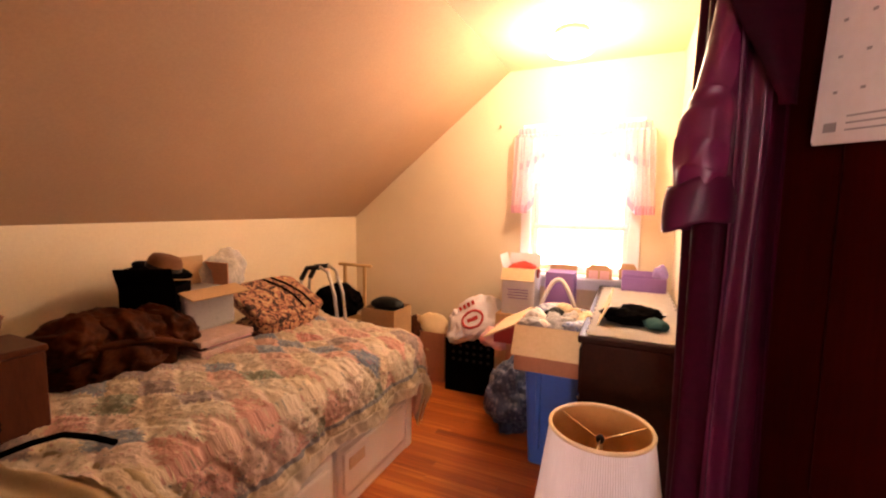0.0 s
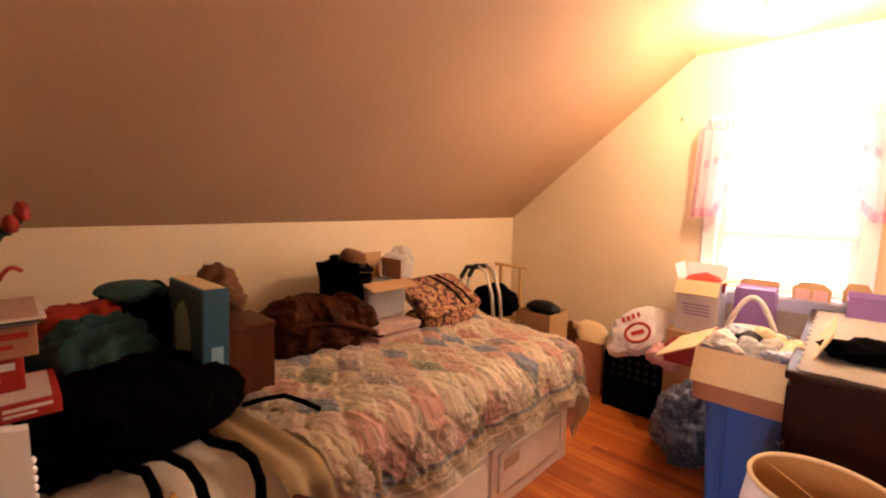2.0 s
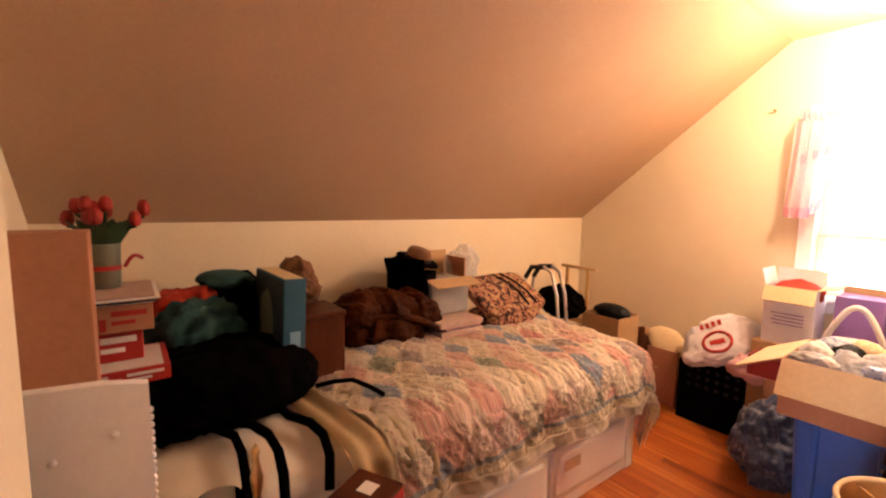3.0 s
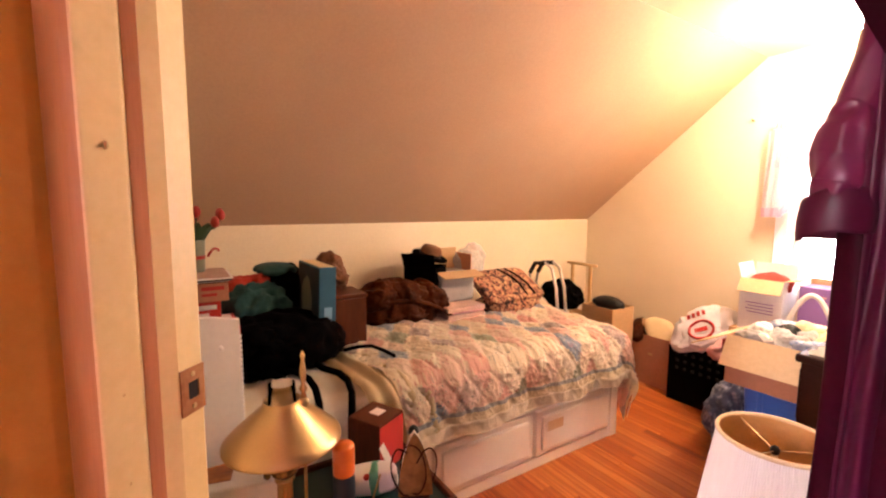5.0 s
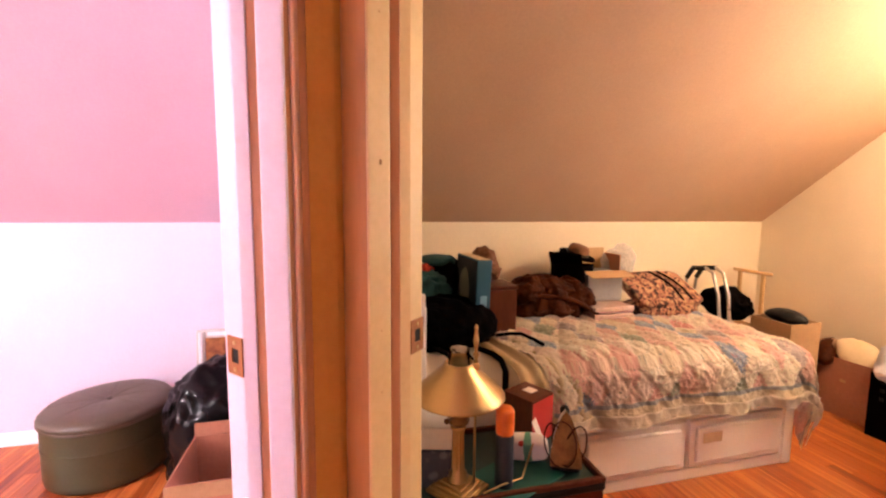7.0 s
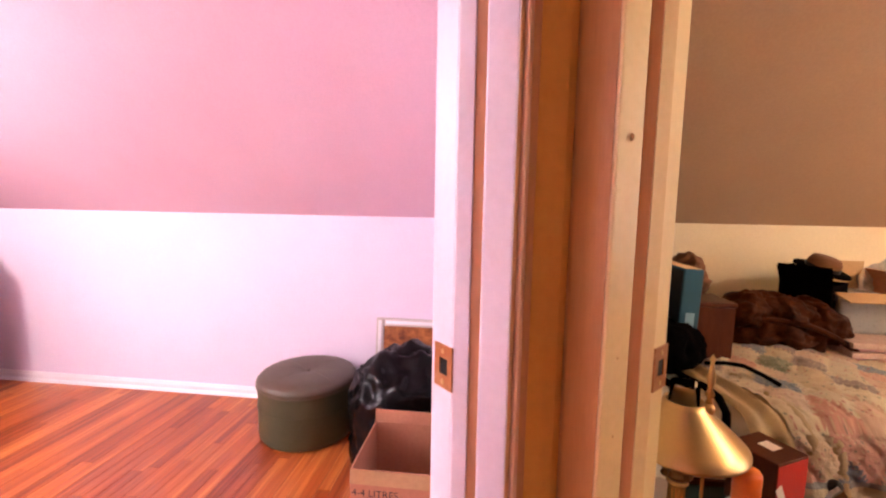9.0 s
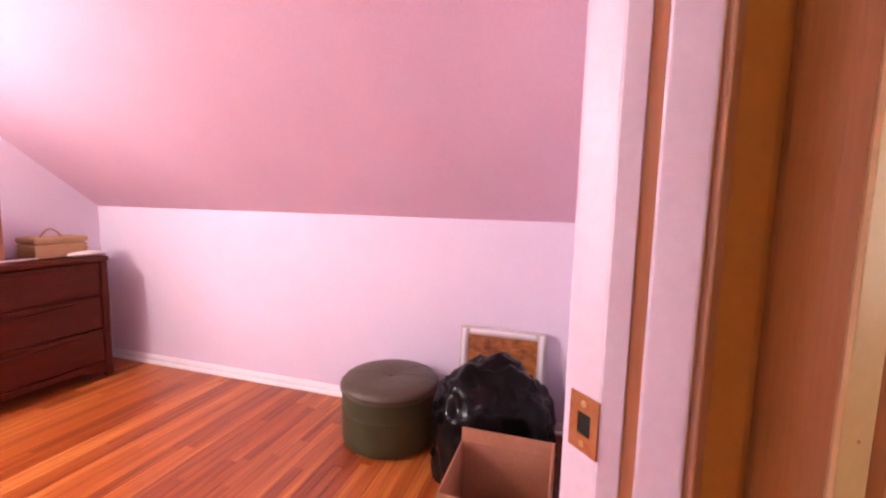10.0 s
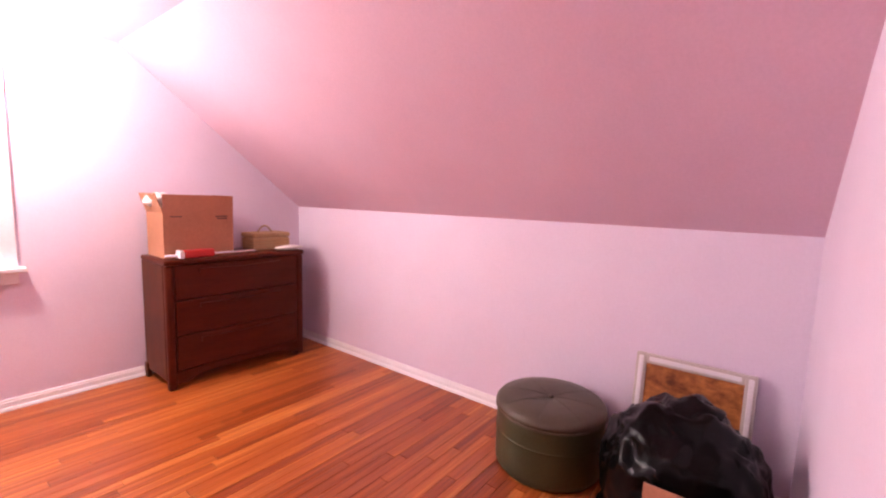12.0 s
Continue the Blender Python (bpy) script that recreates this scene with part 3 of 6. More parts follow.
jamb_piece("trim_bead_2", [(-0.281, -0.2277), (-0.268, -0.2262)] + bulge((-0.262, -0.224), (-0.213, -0.187), 0.008), BEAD, "orange-brown stained rounded casing edge", 0)
jamb_piece("door_stop_2", [(-0.209, -0.1865), (-0.206, -0.183), (-0.231, -0.144), (-0.236, -0.142)], WHITE_WARMLIT, "white door stop in a warm-lit tone with a filled screw hole", 0.15)
jamb_piece("trim_groove_3", [(-0.2375, -0.1415), (-0.2385, -0.1245)], GROOVE, "darker groove between jamb and stop")
jamb_piece("door_jamb_3", [(-0.236, -0.124), (-0.2455, -0.1025), (-0.2475, -0.101), (-0.2755, -0.0745), (-0.280, -0.073)], WHITE_WARMLIT, "white door jamb in a warm-lit tone with a brass strike plate", 0.12)
for z_, r_ in ((1.362, 0.0055), (1.05, 0.002), (0.93, 0.002), (1.62, 0.002)):
    q_ = Matrix.Translation((-0.2195, -0.162, z_)) @ Matrix.Rotation(math.atan2(-0.025, -0.039) + math.pi / 2 + math.pi, 4, "Z") @ pose(0, 0, 0, 0, 90, 0)
    single("screw_plug", revolve([(0, -0.001), (r_, -0.001), (r_ * 0.9, 0.0012), (0, 0.0006)], (0, 0, 0), 14, m=q_), FILLER, "filled nail hole in the painted door stop", "nail hole", kind="structure")


def strike(name, y0, y1, z, x, label):
    t = thing(name, (x, (y0 + y1) / 2, z - 0.03), label, "strike plate")
    w = y1 - y0
    bm = bmesh.new()
    for a in ((y0, y1, z - 0.034, z - 0.013), (y0, y1, z + 0.013, z + 0.034), (y0, y0 + w * 0.3, z - 0.013, z + 0.013), (y1 - w * 0.25, y1, z - 0.013, z + 0.013)):
        bx(bm, x, x + 0.0025, *a)
    part("plate", bm, COPPER, t)
    part("recess", box(x - 0.004, x + 0.0008, y0 + w * 0.3, y1 - w * 0.25, z - 0.013, z + 0.013), BLACKM, t, "dark latch hole")
    for zz in (-0.024, 0.024):
        part("screw", revolve([(0.004, 0), (0.004, 0.001), (0.0, 0.0015)], (x + 0.0025, (y0 + y1) / 2, z + zz), 10, m=pose(0, 0, 0, 0, 90, 0)), BRASS, t)
    return t


def set_strike(z, x, y, turn, label):
    sp = strike("strike_plate", -0.022, 0.022, z, 0.0, label)
    sp.matrix_basis = Matrix.Translation((x, y, 0)) @ Matrix.Rotation(radians(turn), 4, "Z") @ sp.matrix_basis
    return sp


set_strike(1.024, -0.2622, -0.0872, 46.6, "worn brass strike plate let into the warm-toned jamb")
sp_ = set_strike(1.022, -0.2200, -0.4135, -47.5, "worn brass strike plate let into the white jamb")
part("lip", bx(tube([(0.003, -0.0205, 0.991), (0.0035, -0.023, 1.022), (0.003, -0.0205, 1.053)], 0.0035), 0.0, 0.004, -0.026, -0.018, 0.995, 1.049, 0.0015), WHITE, sp_, "paint-smeared curled lip")


# windows
def window(name, w, y_in, out, mat, label, blind_to):
    x0, x1, z0, z1 = w
    s = 1 if out > 0 else -1
    t = thing(name, ((x0 + x1) / 2, y_in, z0), label, "window", kind="structure")
    ya, yb = y_in - s * 0.022, y_in - s * 0.001
    c = 0.07
    lo, hi = min(ya, yb), max(ya, yb)
    part("casing", box(x0 - c, x0, lo, hi, z0 - 0.02, z1 + c, 0.004), mat, t)
    part("casing", box(x1, x1 + c, lo, hi, z0 - 0.02, z1 + c, 0.004), mat, t)
    part("casing", box(x0, x1, lo, hi, z1, z1 + c, 0.004), mat, t)
    y2 = y_in - s * 0.075
    part("window_sill", box(x0 - c - 0.03, x1 + c + 0.03, min(y2, y_in + s * 0.06), max(y2, y_in + s * 0.06), z0 - 0.04, z0 - 0.012, 0.006), mat, t)
    part("apron", box(x0 - c, x1 + c, lo, hi, z0 - 0.11, z0 - 0.042, 0.004), mat, t)
    mid = (z0 + z1) / 2 - 0.16
    for za, zb, dy in ((z0 - 0.01, mid + 0.02, 0.075), (mid - 0.02, z1, 0.105)):
        y = y_in + s * dy
        a, b = min(y, y + s * 0.03), max(y, y + s * 0.03)
        fr = part("sash", box(x0, x0 + 0.035, a, b, za, zb, 0.003), mat, t)
        part("sash_stile", box(x1 - 0.035, x1, a, b, za, zb, 0.003), mat, fr)
        part("sash_rail", box(x0 + 0.035, x1 - 0.035, a, b, za, za + 0.045, 0.003), mat, fr)
        part("sash_rail", box(x0 + 0.035, x1 - 0.035, a, b, zb - 0.035, zb, 0.003), mat, fr)
        pane = part("pane", box(x0 + 0.03, x1 - 0.03, (a + b) / 2 - 0.002, (a + b) / 2 + 0.002, za + 0.04, zb - 0.03), GLASS, t)
        pane.visible_shadow = False
    if blind_to:
        bl = thing("window_blind", ((x0 + x1) / 2, y_in + s * 0.04, z1), "white slatted blind pulled half down", "blind")
        n = int((z1 - blind_to) / 0.022)
        for k in range(n):
            z = z1 - 0.02 - k * 0.022
            part("slat", box(x0 + 0.012, x1 - 0.012, y_in + s * 0.04 - 0.011, y_in + s * 0.04 + 0.011, z, z + 0.0015, m=None), PAPER, bl)
        part("bottom_rail", box(x0 + 0.01, x1 - 0.01, y_in + s * 0.04 - 0.012, y_in + s * 0.04 + 0.012, blind_to - 0.018, blind_to, 0.003), PAPER, bl)
    return t


window("window_1", W1, GY1, 1, WHITE, "white painted sash window glaring with daylight", 1.15)
window("window_2", W2, GY2, -1, WHITE, "white painted sash window with a sill", 0)
single("backdrop", box(-8, 8, 9.0, 9.1, -3, 8), DAYLIGHT, "blown-out daylight outside the window", "backdrop", kind="structure")
single("backdrop", box(-8, 8, -10.1, -10.0, -3, 8), DAYLIGHT, "blown-out daylight outside the window", "backdrop", kind="structure")


# baseboards
def baseboard(name, bm_main, label, mat):
    return single(name, bm_main, mat, label, "baseboard", kind="structure")


def base_run(name, axis, a, b, at, side, mat, label):
    """A board with a rounded cap and a quarter-round shoe."""
    prof = [(0, 0), (0.026, 0), (0.0255, 0.008), (0.021, 0.016), (0.013, 0.020), (0.012, 0.046), (0.007, 0.052), (0.008, 0.058), (0.003, 0.064), (0, 0.065)]
    if axis == "y":
        return baseboard(name, prism([(at + side * p, z) for p, z in prof], "y", a, b), label, mat)
    return baseboard(name, prism([(at + side * p, z) for p, z in prof], "x", a, b), label, mat)


base_run("baseboard", "y", GY2 + 0.02, PY2 - 0.02, KX, 1, WHITE, "white painted baseboard along the low pink wall")
base_run("baseboard", "x", KX + 0.02, RX2, GY2, 1, WHITE, "white painted baseboard along the pink gable wall")
base_run("baseboard", "x", KX + 0.02, -0.63, PY2, -1, WHITE, "white painted baseboard along the wall between rooms")
base_run("baseboard", "y", PY1 + 0.02, GY1 - 0.02, KX, 1, WHITE, "white painted baseboard along the low cream wall")
base_run("baseboard", "x", KX + 0.02, RX1, GY1, -1, WHITE, "white painted baseboard along the cream gable wall")

single("floor", bx(box(KX - 0.12, 0.80, -0.2, GY1 + 0.1, -0.15, -0.004), KX - 0.12, RX2 + 0.12, GY2 - 0.1, -0.2, -0.15, -0.004), OAKGAP, "narrow oak strip floor, orange-brown varnish", "floor", kind="structure")


def ceiling_lamp(place):
    x, y, z = place
    t = thing("ceiling_light", (x, y, CZ), "round opal glass ceiling light, switched on", "ceiling light")
    part("canopy", revolve([(0.0, CZ), (0.09, CZ), (0.088, CZ - 0.02), (0.07, CZ - 0.03), (0.0, CZ - 0.03)], (x, y, 0), 28), BRASS, t, "brass canopy", True)
    dome = part("shade", revolve([(0.075, CZ - 0.025), (0.13, CZ - 0.05), (0.135, CZ - 0.075), (0.11, CZ - 0.11), (0.06, CZ - 0.13), (0.0, CZ - 0.136)], (x, y, 0), 32), DOME, t, "glowing opal glass shade", True)
    dome.visible_shadow = False
    return t


ceiling_lamp(LAMP1)
ceiling_lamp(LAMP2)

# ---- cream room: large things ----
BX0, BX1, BY0, BY1 = -2.04, -0.99, 0.02, 1.97


def daybed():
    t = thing("daybed", ((BX0 + BX1) / 2, (BY0 + BY1) / 2, 0), "white painted captain's bed with panelled drawers", "bed")
    part("base", box(BX0, BX1 - 0.02, BY0, BY1 - 0.02, 0.02, 0.34, 0.004), BEDWHITE, t)
    part("plinth", box(BX1 - 0.06, BX1 - 0.001, BY0, BY1, 0.0, 0.055, 0.004), BEDWHITE, t)
    part("top_rail", box(BX1 - 0.05, BX1 + 0.004, BY0, BY1, 0.300, 0.345, 0.006), BEDWHITE, t)
    part("corner_post", box(BX1 - 0.05, BX1 + 0.006, BY1 - 0.055, BY1 + 0.004, 0, 0.36, 0.005), BEDWHITE, t)
    for k, (a, b) in enumerate(((1.345, 1.900), (0.765, 1.320), (0.190, 0.740))):
        d = part("drawer", box(BX1 - 0.03, BX1 + 0.006, a, b, 0.062, 0.292, 0.006), BEDWHITE, t)
        part("panel", box(BX1 + 0.002, BX1 + 0.020, a + 0.030, b - 0.030, 0.088, 0.266, 0.011, seg=3), BEDWHITE, d)
        if k == 0:
            part("tape", box(BX1 + 0.0205, BX1 + 0.0215, a + 0.06, a + 0.17, 0.185, 0.235), CARDLIGHT, d, "strip of yellowed masking tape")
    return t


daybed()
m_ = single("mattress", lump(((BX0 + BX1) / 2, (BY0 + BY1) / 2, 0.46), (0.535, 1.00, 0.145), 0.02, 5, 1, sub=5, power=0.32), SHEET, "mattress with a rumpled white sheet on the bed", "mattress", True)

QY0, QY1 = 0.52, 2.04


def drape(a, edge, r):
    """Along a cloth: how far out and how far down, past an edge."""
    if a < edge - r:
        return a, 0.0
    s = a - (edge - r)
    q = math.pi * r / 2
    if s < q:
        return edge - r + r * math.sin(s / r), r - r * math.cos(s / r)
    return edge, r + s - q


def quilt_point(u, v):
    a, b = 0.02 + 1.14 * u, 1.86 * v + (0.02 * math.sin(9 * u))
    dx, zx = drape(a, 0.93, 0.09)
    dy, zy = drape(b, 1.48, 0.09)
    x, y = -1.90 + dx, QY0 + dy + 0.16 * (1 - v) * max(0, u - 0.55)
    z = 0.635 - max(zx, zy) - 0.55 * min(zx, zy)
    p = Vector((x, y, z))
    wa, wb = a + 0.025 + 0.05 * noise.noise(Vector((a * 5, b * 5, 3))) * 0.4, b + 0.025
    puff = 0.011 * (abs(math.sin(math.pi * (wa / QLA + wb / QLB))) * abs(math.sin(math.pi * (wa / QLA - wb / QLB)))) ** 0.45
    n = 0.016 * noise.noise(Vector((a * 4, b * 4, 1))) + 0.007 * noise.noise(Vector((a * 11, b * 11, 5))) + 0.0065 * (1 - 2 * abs(noise.noise(Vector((a * 24, b * 24, 8))))) + 0.005 * (1 - 2 * abs(noise.noise(Vector((a * 58, b * 58, 2)))))
    hang = max(zx, zy)
    if hang > 0.1:
        x += 0.022 * math.sin(b * 16 + 1.5 * math.sin(b * 5)) * (hang - 0.1) / 0.2
        y += 0.020 * math.sin(a * 18) * max(0, zy - 0.05) / 0.3
    if zx > 0.03 and zx >= zy:
        return Vector((x + puff + n + 0.03, y, z))
    if zy > 0.03:
        return Vector((x + 0.03, y + puff + n, z))
    return Vector((x + 0.03 * min(1, zx / 0.03), y, z + puff + n + 0.015 * math.sin(b * 4)))


quilt = single("patchwork_quilt", sheet(190, 280, quilt_point, 0.012, lambda u, v: (0.02 + 1.14 * u, 1.86 * v)), QUILT, "faded patchwork quilt in rose, blue and cream", "quilt", True)

part("binding", sheet(6, 200, lambda u, v: quilt_point(0.962 + 0.05 * u, 0.01 + 0.97 * v) + Vector((0.015, 0, 0)), 0.008), HEM, quilt, "plain cream hem band", True)


def blanket_point(u, v):
    a = 1.20 * u
    dx, zx = drape(a, 0.95, 0.08)
    fold = 0.5 + 0.5 * math.sin(v * 22)
    y = 0.37 + 0.26 * v + 0.14 * (u * u)
    return Vector((-1.92 + dx + 0.035 + 0.012 * fold * (zx > 0.05), y, 0.628 + 0.022 * fold * math.sin(math.pi * v) ** 0.4 - zx + 0.01 * noise.noise(Vector((a * 6, v * 3, 2)))))


single("cream_blanket", sheet(70, 60, blanket_point, 0.008), BLANKET, "cream blanket bunched in folds beside the quilt", "blanket", True)
# ---- pink room: large things ----
def dresser():
    x0, x1, y0, y1, h = -1.82, -0.84, -3.90, -3.50, 0.85
    t = thing("dresser", ((x0 + x1) / 2, (y0 + y1) / 2, 0), "dark mahogany dresser with three wide drawers", "dresser")
    part("body", box(x0 + 0.02, x1 - 0.02, y0 + 0.01, y1 - 0.015, 0.10, h - 0.035, 0.004), MAHOG, t)
    part("top", box(x0 - 0.005, x1 + 0.005, y0, y1 + 0.012, h - 0.035, h, 0.012, seg=3), MAHOG, t)
    for xs in (x0, x1 - 0.05):
        part("stile", box(xs, xs + 0.05, y1 - 0.04, y1 + 0.004, 0.0, h - 0.035, 0.014, seg=3), MAHOG, t)
    for xs in (x0, x1 - 0.02):
        part("side_panel", box(xs, xs + 0.02, y0, y1 - 0.04, 0.06, h - 0.035, 0.003), MAHOGX, t)
        part("back_foot", box(xs, xs + 0.03, y0, y0 + 0.045, 0, 0.10, 0.004), MAHOGX, t)
    xm = (x0 + x1) / 2
    apron = [(x0 + 0.05, 0.115), (x0 + 0.05, 0.03), (x0 + 0.12, 0.035), (x0 + 0.17, 0.065), (x0 + 0.24, 0.075), (x1 - 0.24, 0.075), (x1 - 0.17, 0.065), (x1 - 0.12, 0.035), (x1 - 0.05, 0.03), (x1 - 0.05, 0.115)]
    part("apron", prism(apron, "y", y1 - 0.03, y1 - 0.004), MAHOG, t, "scalloped front apron")
    for k in range(3):
        z0 = 0.125 + k * 0.232
        d = part("drawer", box(x0 + 0.055, x1 - 0.055, y1 - 0.03, y1 + 0.002, z0, z0 + 0.224, 0.008, seg=3), MAHOG, t)
        bm = bmesh.new()
        prism([(x0 + 0.20, z0 + 0.165), (xm, z0 + 0.150), (x1 - 0.20, z0 + 0.165), (x1 - 0.20, z0 + 0.195), (xm, z0 + 0.185), (x0 + 0.20, z0 + 0.195)], "y", y1 - 0.01, y1 + 0.016, bm)
        part("pull", bm, MAHOG, d, "long carved wooden drawer pull")
    return t


dresser()


def open_box(name, x0, x1, y0, y1, z0, z1, mats, label, flaps, rz=0.0, band=None, thick=0.005, category="cardboard box"):
    """A carton with an open top. flaps: side letter, length and outward tilt in degrees from upright."""
    cx, cy = (x0 + x1) / 2, (y0 + y1) / 2
    m = Matrix.Translation((cx, cy, 0)) @ pose(0, 0, 0, 0, 0, rz) @ Matrix.Translation((-cx, -cy, 0))
    t = thing(name, (cx, cy, z0), label, category)
    out, inn = mats
    part("side", box(x0, x1, y0, y0 + thick, z0, z1, m=m), out, t)
    part("side", box(x0, x1, y1 - thick, y1, z0, z1, m=m), out, t)
    part("side", box(x0, x0 + thick, y0 + thick, y1 - thick, z0, z1, m=m), out, t)
    part("side", box(x1 - thick, x1, y0 + thick, y1 - thick, z0, z1, m=m), out, t)
    part("bottom", box(x0 + thick, x1 - thick, y0 + thick, y1 - thick, z0, z0 + thick, m=m), inn, t)
    for side, length, tilt in flaps:
        if side in "ns":
            s = 1 if side == "n" else -1
            y = y1 if s > 0 else y0
            f = Matrix.Translation((0, y - s * thick / 2, z1)) @ pose(0, 0, 0, -s * tilt, 0, 0)
            part("flap", box(x0, x1, -thick / 2, thick / 2, 0.001, length, m=m @ f), inn if tilt > 60 else out, t)
        else:
            s = 1 if side == "e" else -1
            x = x1 if s > 0 else x0
            f = Matrix.Translation((x - s * thick / 2, 0, z1)) @ pose(0, 0, 0, 0, s * tilt, 0)
            part("flap", box(-thick / 2, thick / 2, y0, y1, 0.001, length, m=m @ f), inn if tilt > 60 else out, t)
    if band:
        for a in band:
            part("print", box(*a, m=m), INK, t, "dark printed lines")
    return t


def letters(body, size, m, mat, parent, name="lettering"):
    cu = bpy.data.curves.new(name, "FONT")
    cu.body, cu.size, cu.extrude, cu.align_x = body, size, 0.0004, "LEFT"
    ob = new(name, cu)
    dg = bpy.context.evaluated_depsgraph_get()
    me = bpy.data.meshes.new_from_object(ob.evaluated_get(dg))
    bpy.data.objects.remove(ob)
    me.transform(m)
    me.materials.append(mat)
    o = new(name, me)
    o.parent = parent
    o.matrix_parent_inverse = Matrix.Translation(parent.location).inverted()
    return o


b_ = open_box("cardboard_box", -1.31, -0.87, -3.86, -3.58, 0.852, 1.14, (REDCARD, CARDIN), "brown cardboard box with raised flaps on the dresser",
              [("n", 0.12, 2), ("w", 0.12, -3), ("e", 0.13, 18), ("s", 0.10, 4)],
              band=[(-0.98, -0.91, -3.5795, -3.578, 1.115, 1.122), (-1.27, -1.19, -3.5795, -3.578, 1.115, 1.122), (-1.27, -1.20, -3.5795, -3.578, 1.10, 1.107)])
single("crumpled_paper", lump((-0.90, -3.72, 1.22), (0.06, 0.07, 0.05), 0.5, 18, 4, sub=3), PAPER, "crumpled white packing paper sticking out of the box", "paper", group="")


def wicker_case():
    t = thing("wicker_basket", (-1.63, -3.70, 0.852), "small straw wicker case with a lid and handle", "basket")
    part("body", box(-1.78, -1.48, -3.80, -3.62, 0.852, 0.945, 0.012), WICKER, t)
    part("lid", box(-1.785, -1.475, -3.805, -3.615, 0.948, 0.985, 0.012), WICKER, t)
    part("handle", tube(arc((-1.68, -3.71, 0.985), (-1.56, -3.71, 0.985), (0, 0, 0.05)), 0.006), WICKER, t, smooth=True)
    for z in (0.875, 0.900, 0.925):
        part("weave_band", box(-1.784, -1.476, -3.806, -3.6175, z, z + 0.008, 0.002), PINE, t)
    return t


wicker_case()
single("folded_cloth", lump((-1.74, -3.57, 0.868), (0.10, 0.05, 0.018), 0.2, 12, 2, floor=0.852, sub=3), LACE, "small folded pale cloth on the dresser", "cloth", True)


def paint_roller():
    t = thing("long_handled_tool", (-1.08, -3.55, 0.852), "thin white rod with a red plastic grip on the dresser", "tool")
    part("rod", tube([(-0.86, -3.545, 0.872), (-1.44, -3.53, 0.872)], 0.006), WHITE, t, smooth=True)
    part("grip", box(-1.15, -0.965, -3.575, -3.505, 0.8515, 0.905, 0.012), RED, t, "red plastic grip")
    part("cap", box(-0.963, -0.93, -3.575, -3.505, 0.8515, 0.905, 0.010), WHITE, t, "white end cap")
    return t


paint_roller()


def ottoman():
    x, y = -1.755, -1.335
    t = thing("ottoman", (x, y, 0), "round olive green vinyl ottoman with a buttoned top", "ottoman")
    r = 0.258
    part("drum", revolve([(0, 0.005), (r - 0.012, 0.005), (r - 0.004, 0.015), (r, 0.04), (r, 0.10), (r, 0.15), (r + 0.001, 0.180), (r + 0.001, 0.183), (r + 0.003, 0.185), (r + 0.001, 0.187), (r, 0.192), (r, 0.24), (r, 0.275), (r - 0.001, 0.280), (r - 0.006, 0.284), (r - 0.02, 0.285), (0, 0.285)], (x, y, 0), 48), GREENV, t, "olive green vinyl drum", True)
    part("cushion", revolve([(r - 0.006, 0.285), (r + 0.006, 0.293), (r + 0.006, 0.312), (r - 0.012, 0.330), (r * 0.7, 0.343), (r * 0.35, 0.345), (0.03, 0.338), (0.0, 0.330)], (x, y, 0), 48,
                            fold=lambda k, s, z: 0.0015 * math.cos(math.tau * k / s * 24)), GREENTOP, t, "worn grey-brown vinyl top", True)
    part("piping", tube([(x + (r + 0.004) * math.cos(math.tau * k / 48), y + (r + 0.004) * math.sin(math.tau * k / 48), 0.289) for k in range(48)], 0.005, 6, closed=True), GREENTOP, t, smooth=True)
    part("button", revolve([(0.014, 0.334), (0.014, 0.340), (0.008, 0.344), (0, 0.345)], (x, y, 0), 16), GREENTOP, t, smooth=True)
    for k in range(8):
        a = math.tau * k / 8 + 0.2
        part("seam", tube([(x + q * math.cos(a), y + q * math.sin(a), z) for q, z in ((0.02, 0.340), (0.08, 0.3465), (0.17, 0.3445), (0.243, 0.332))], 0.0012, 5), GREENTOP, t)
    return t


ottoman()


def access_hatch():
    y0, y1, z1 = -1.02, -0.54, 0.575
    t = thing("framed_board", (KX + 0.05, (y0 + y1) / 2, 0.09), "strand board panel in a grey-white frame against the wall", "board")
    tilt = Matrix.Translation((KX + 0.085, 0, 0.0)) @ pose(0, 0, 0, 0, -6, 0)
    part("board", box(0, 0.012, y0 + 0.04, y1 - 0.04, 0.02, z1 - 0.04, m=tilt), OSB, t, "bare strand board")
    for a in ((y0, y0 + 0.045, 0.0, z1), (y1 - 0.045, y1, 0.0, z1), (y0 + 0.045, y1 - 0.045, z1 - 0.045, z1), (y0 + 0.045, y1 - 0.045, 0.0, 0.045)):
        f = part("frame_piece", box(-0.004, 0.022, *a, 0.004, m=tilt), GREYTRIM, t, "grey-white painted moulding")
        s = 0.012
        part("bead", box(0.020, 0.028, a[0] + s, a[1] - s, a[2] + s, a[3] - s, 0.003, m=tilt), WHITE, f)
    return t


access_hatch()


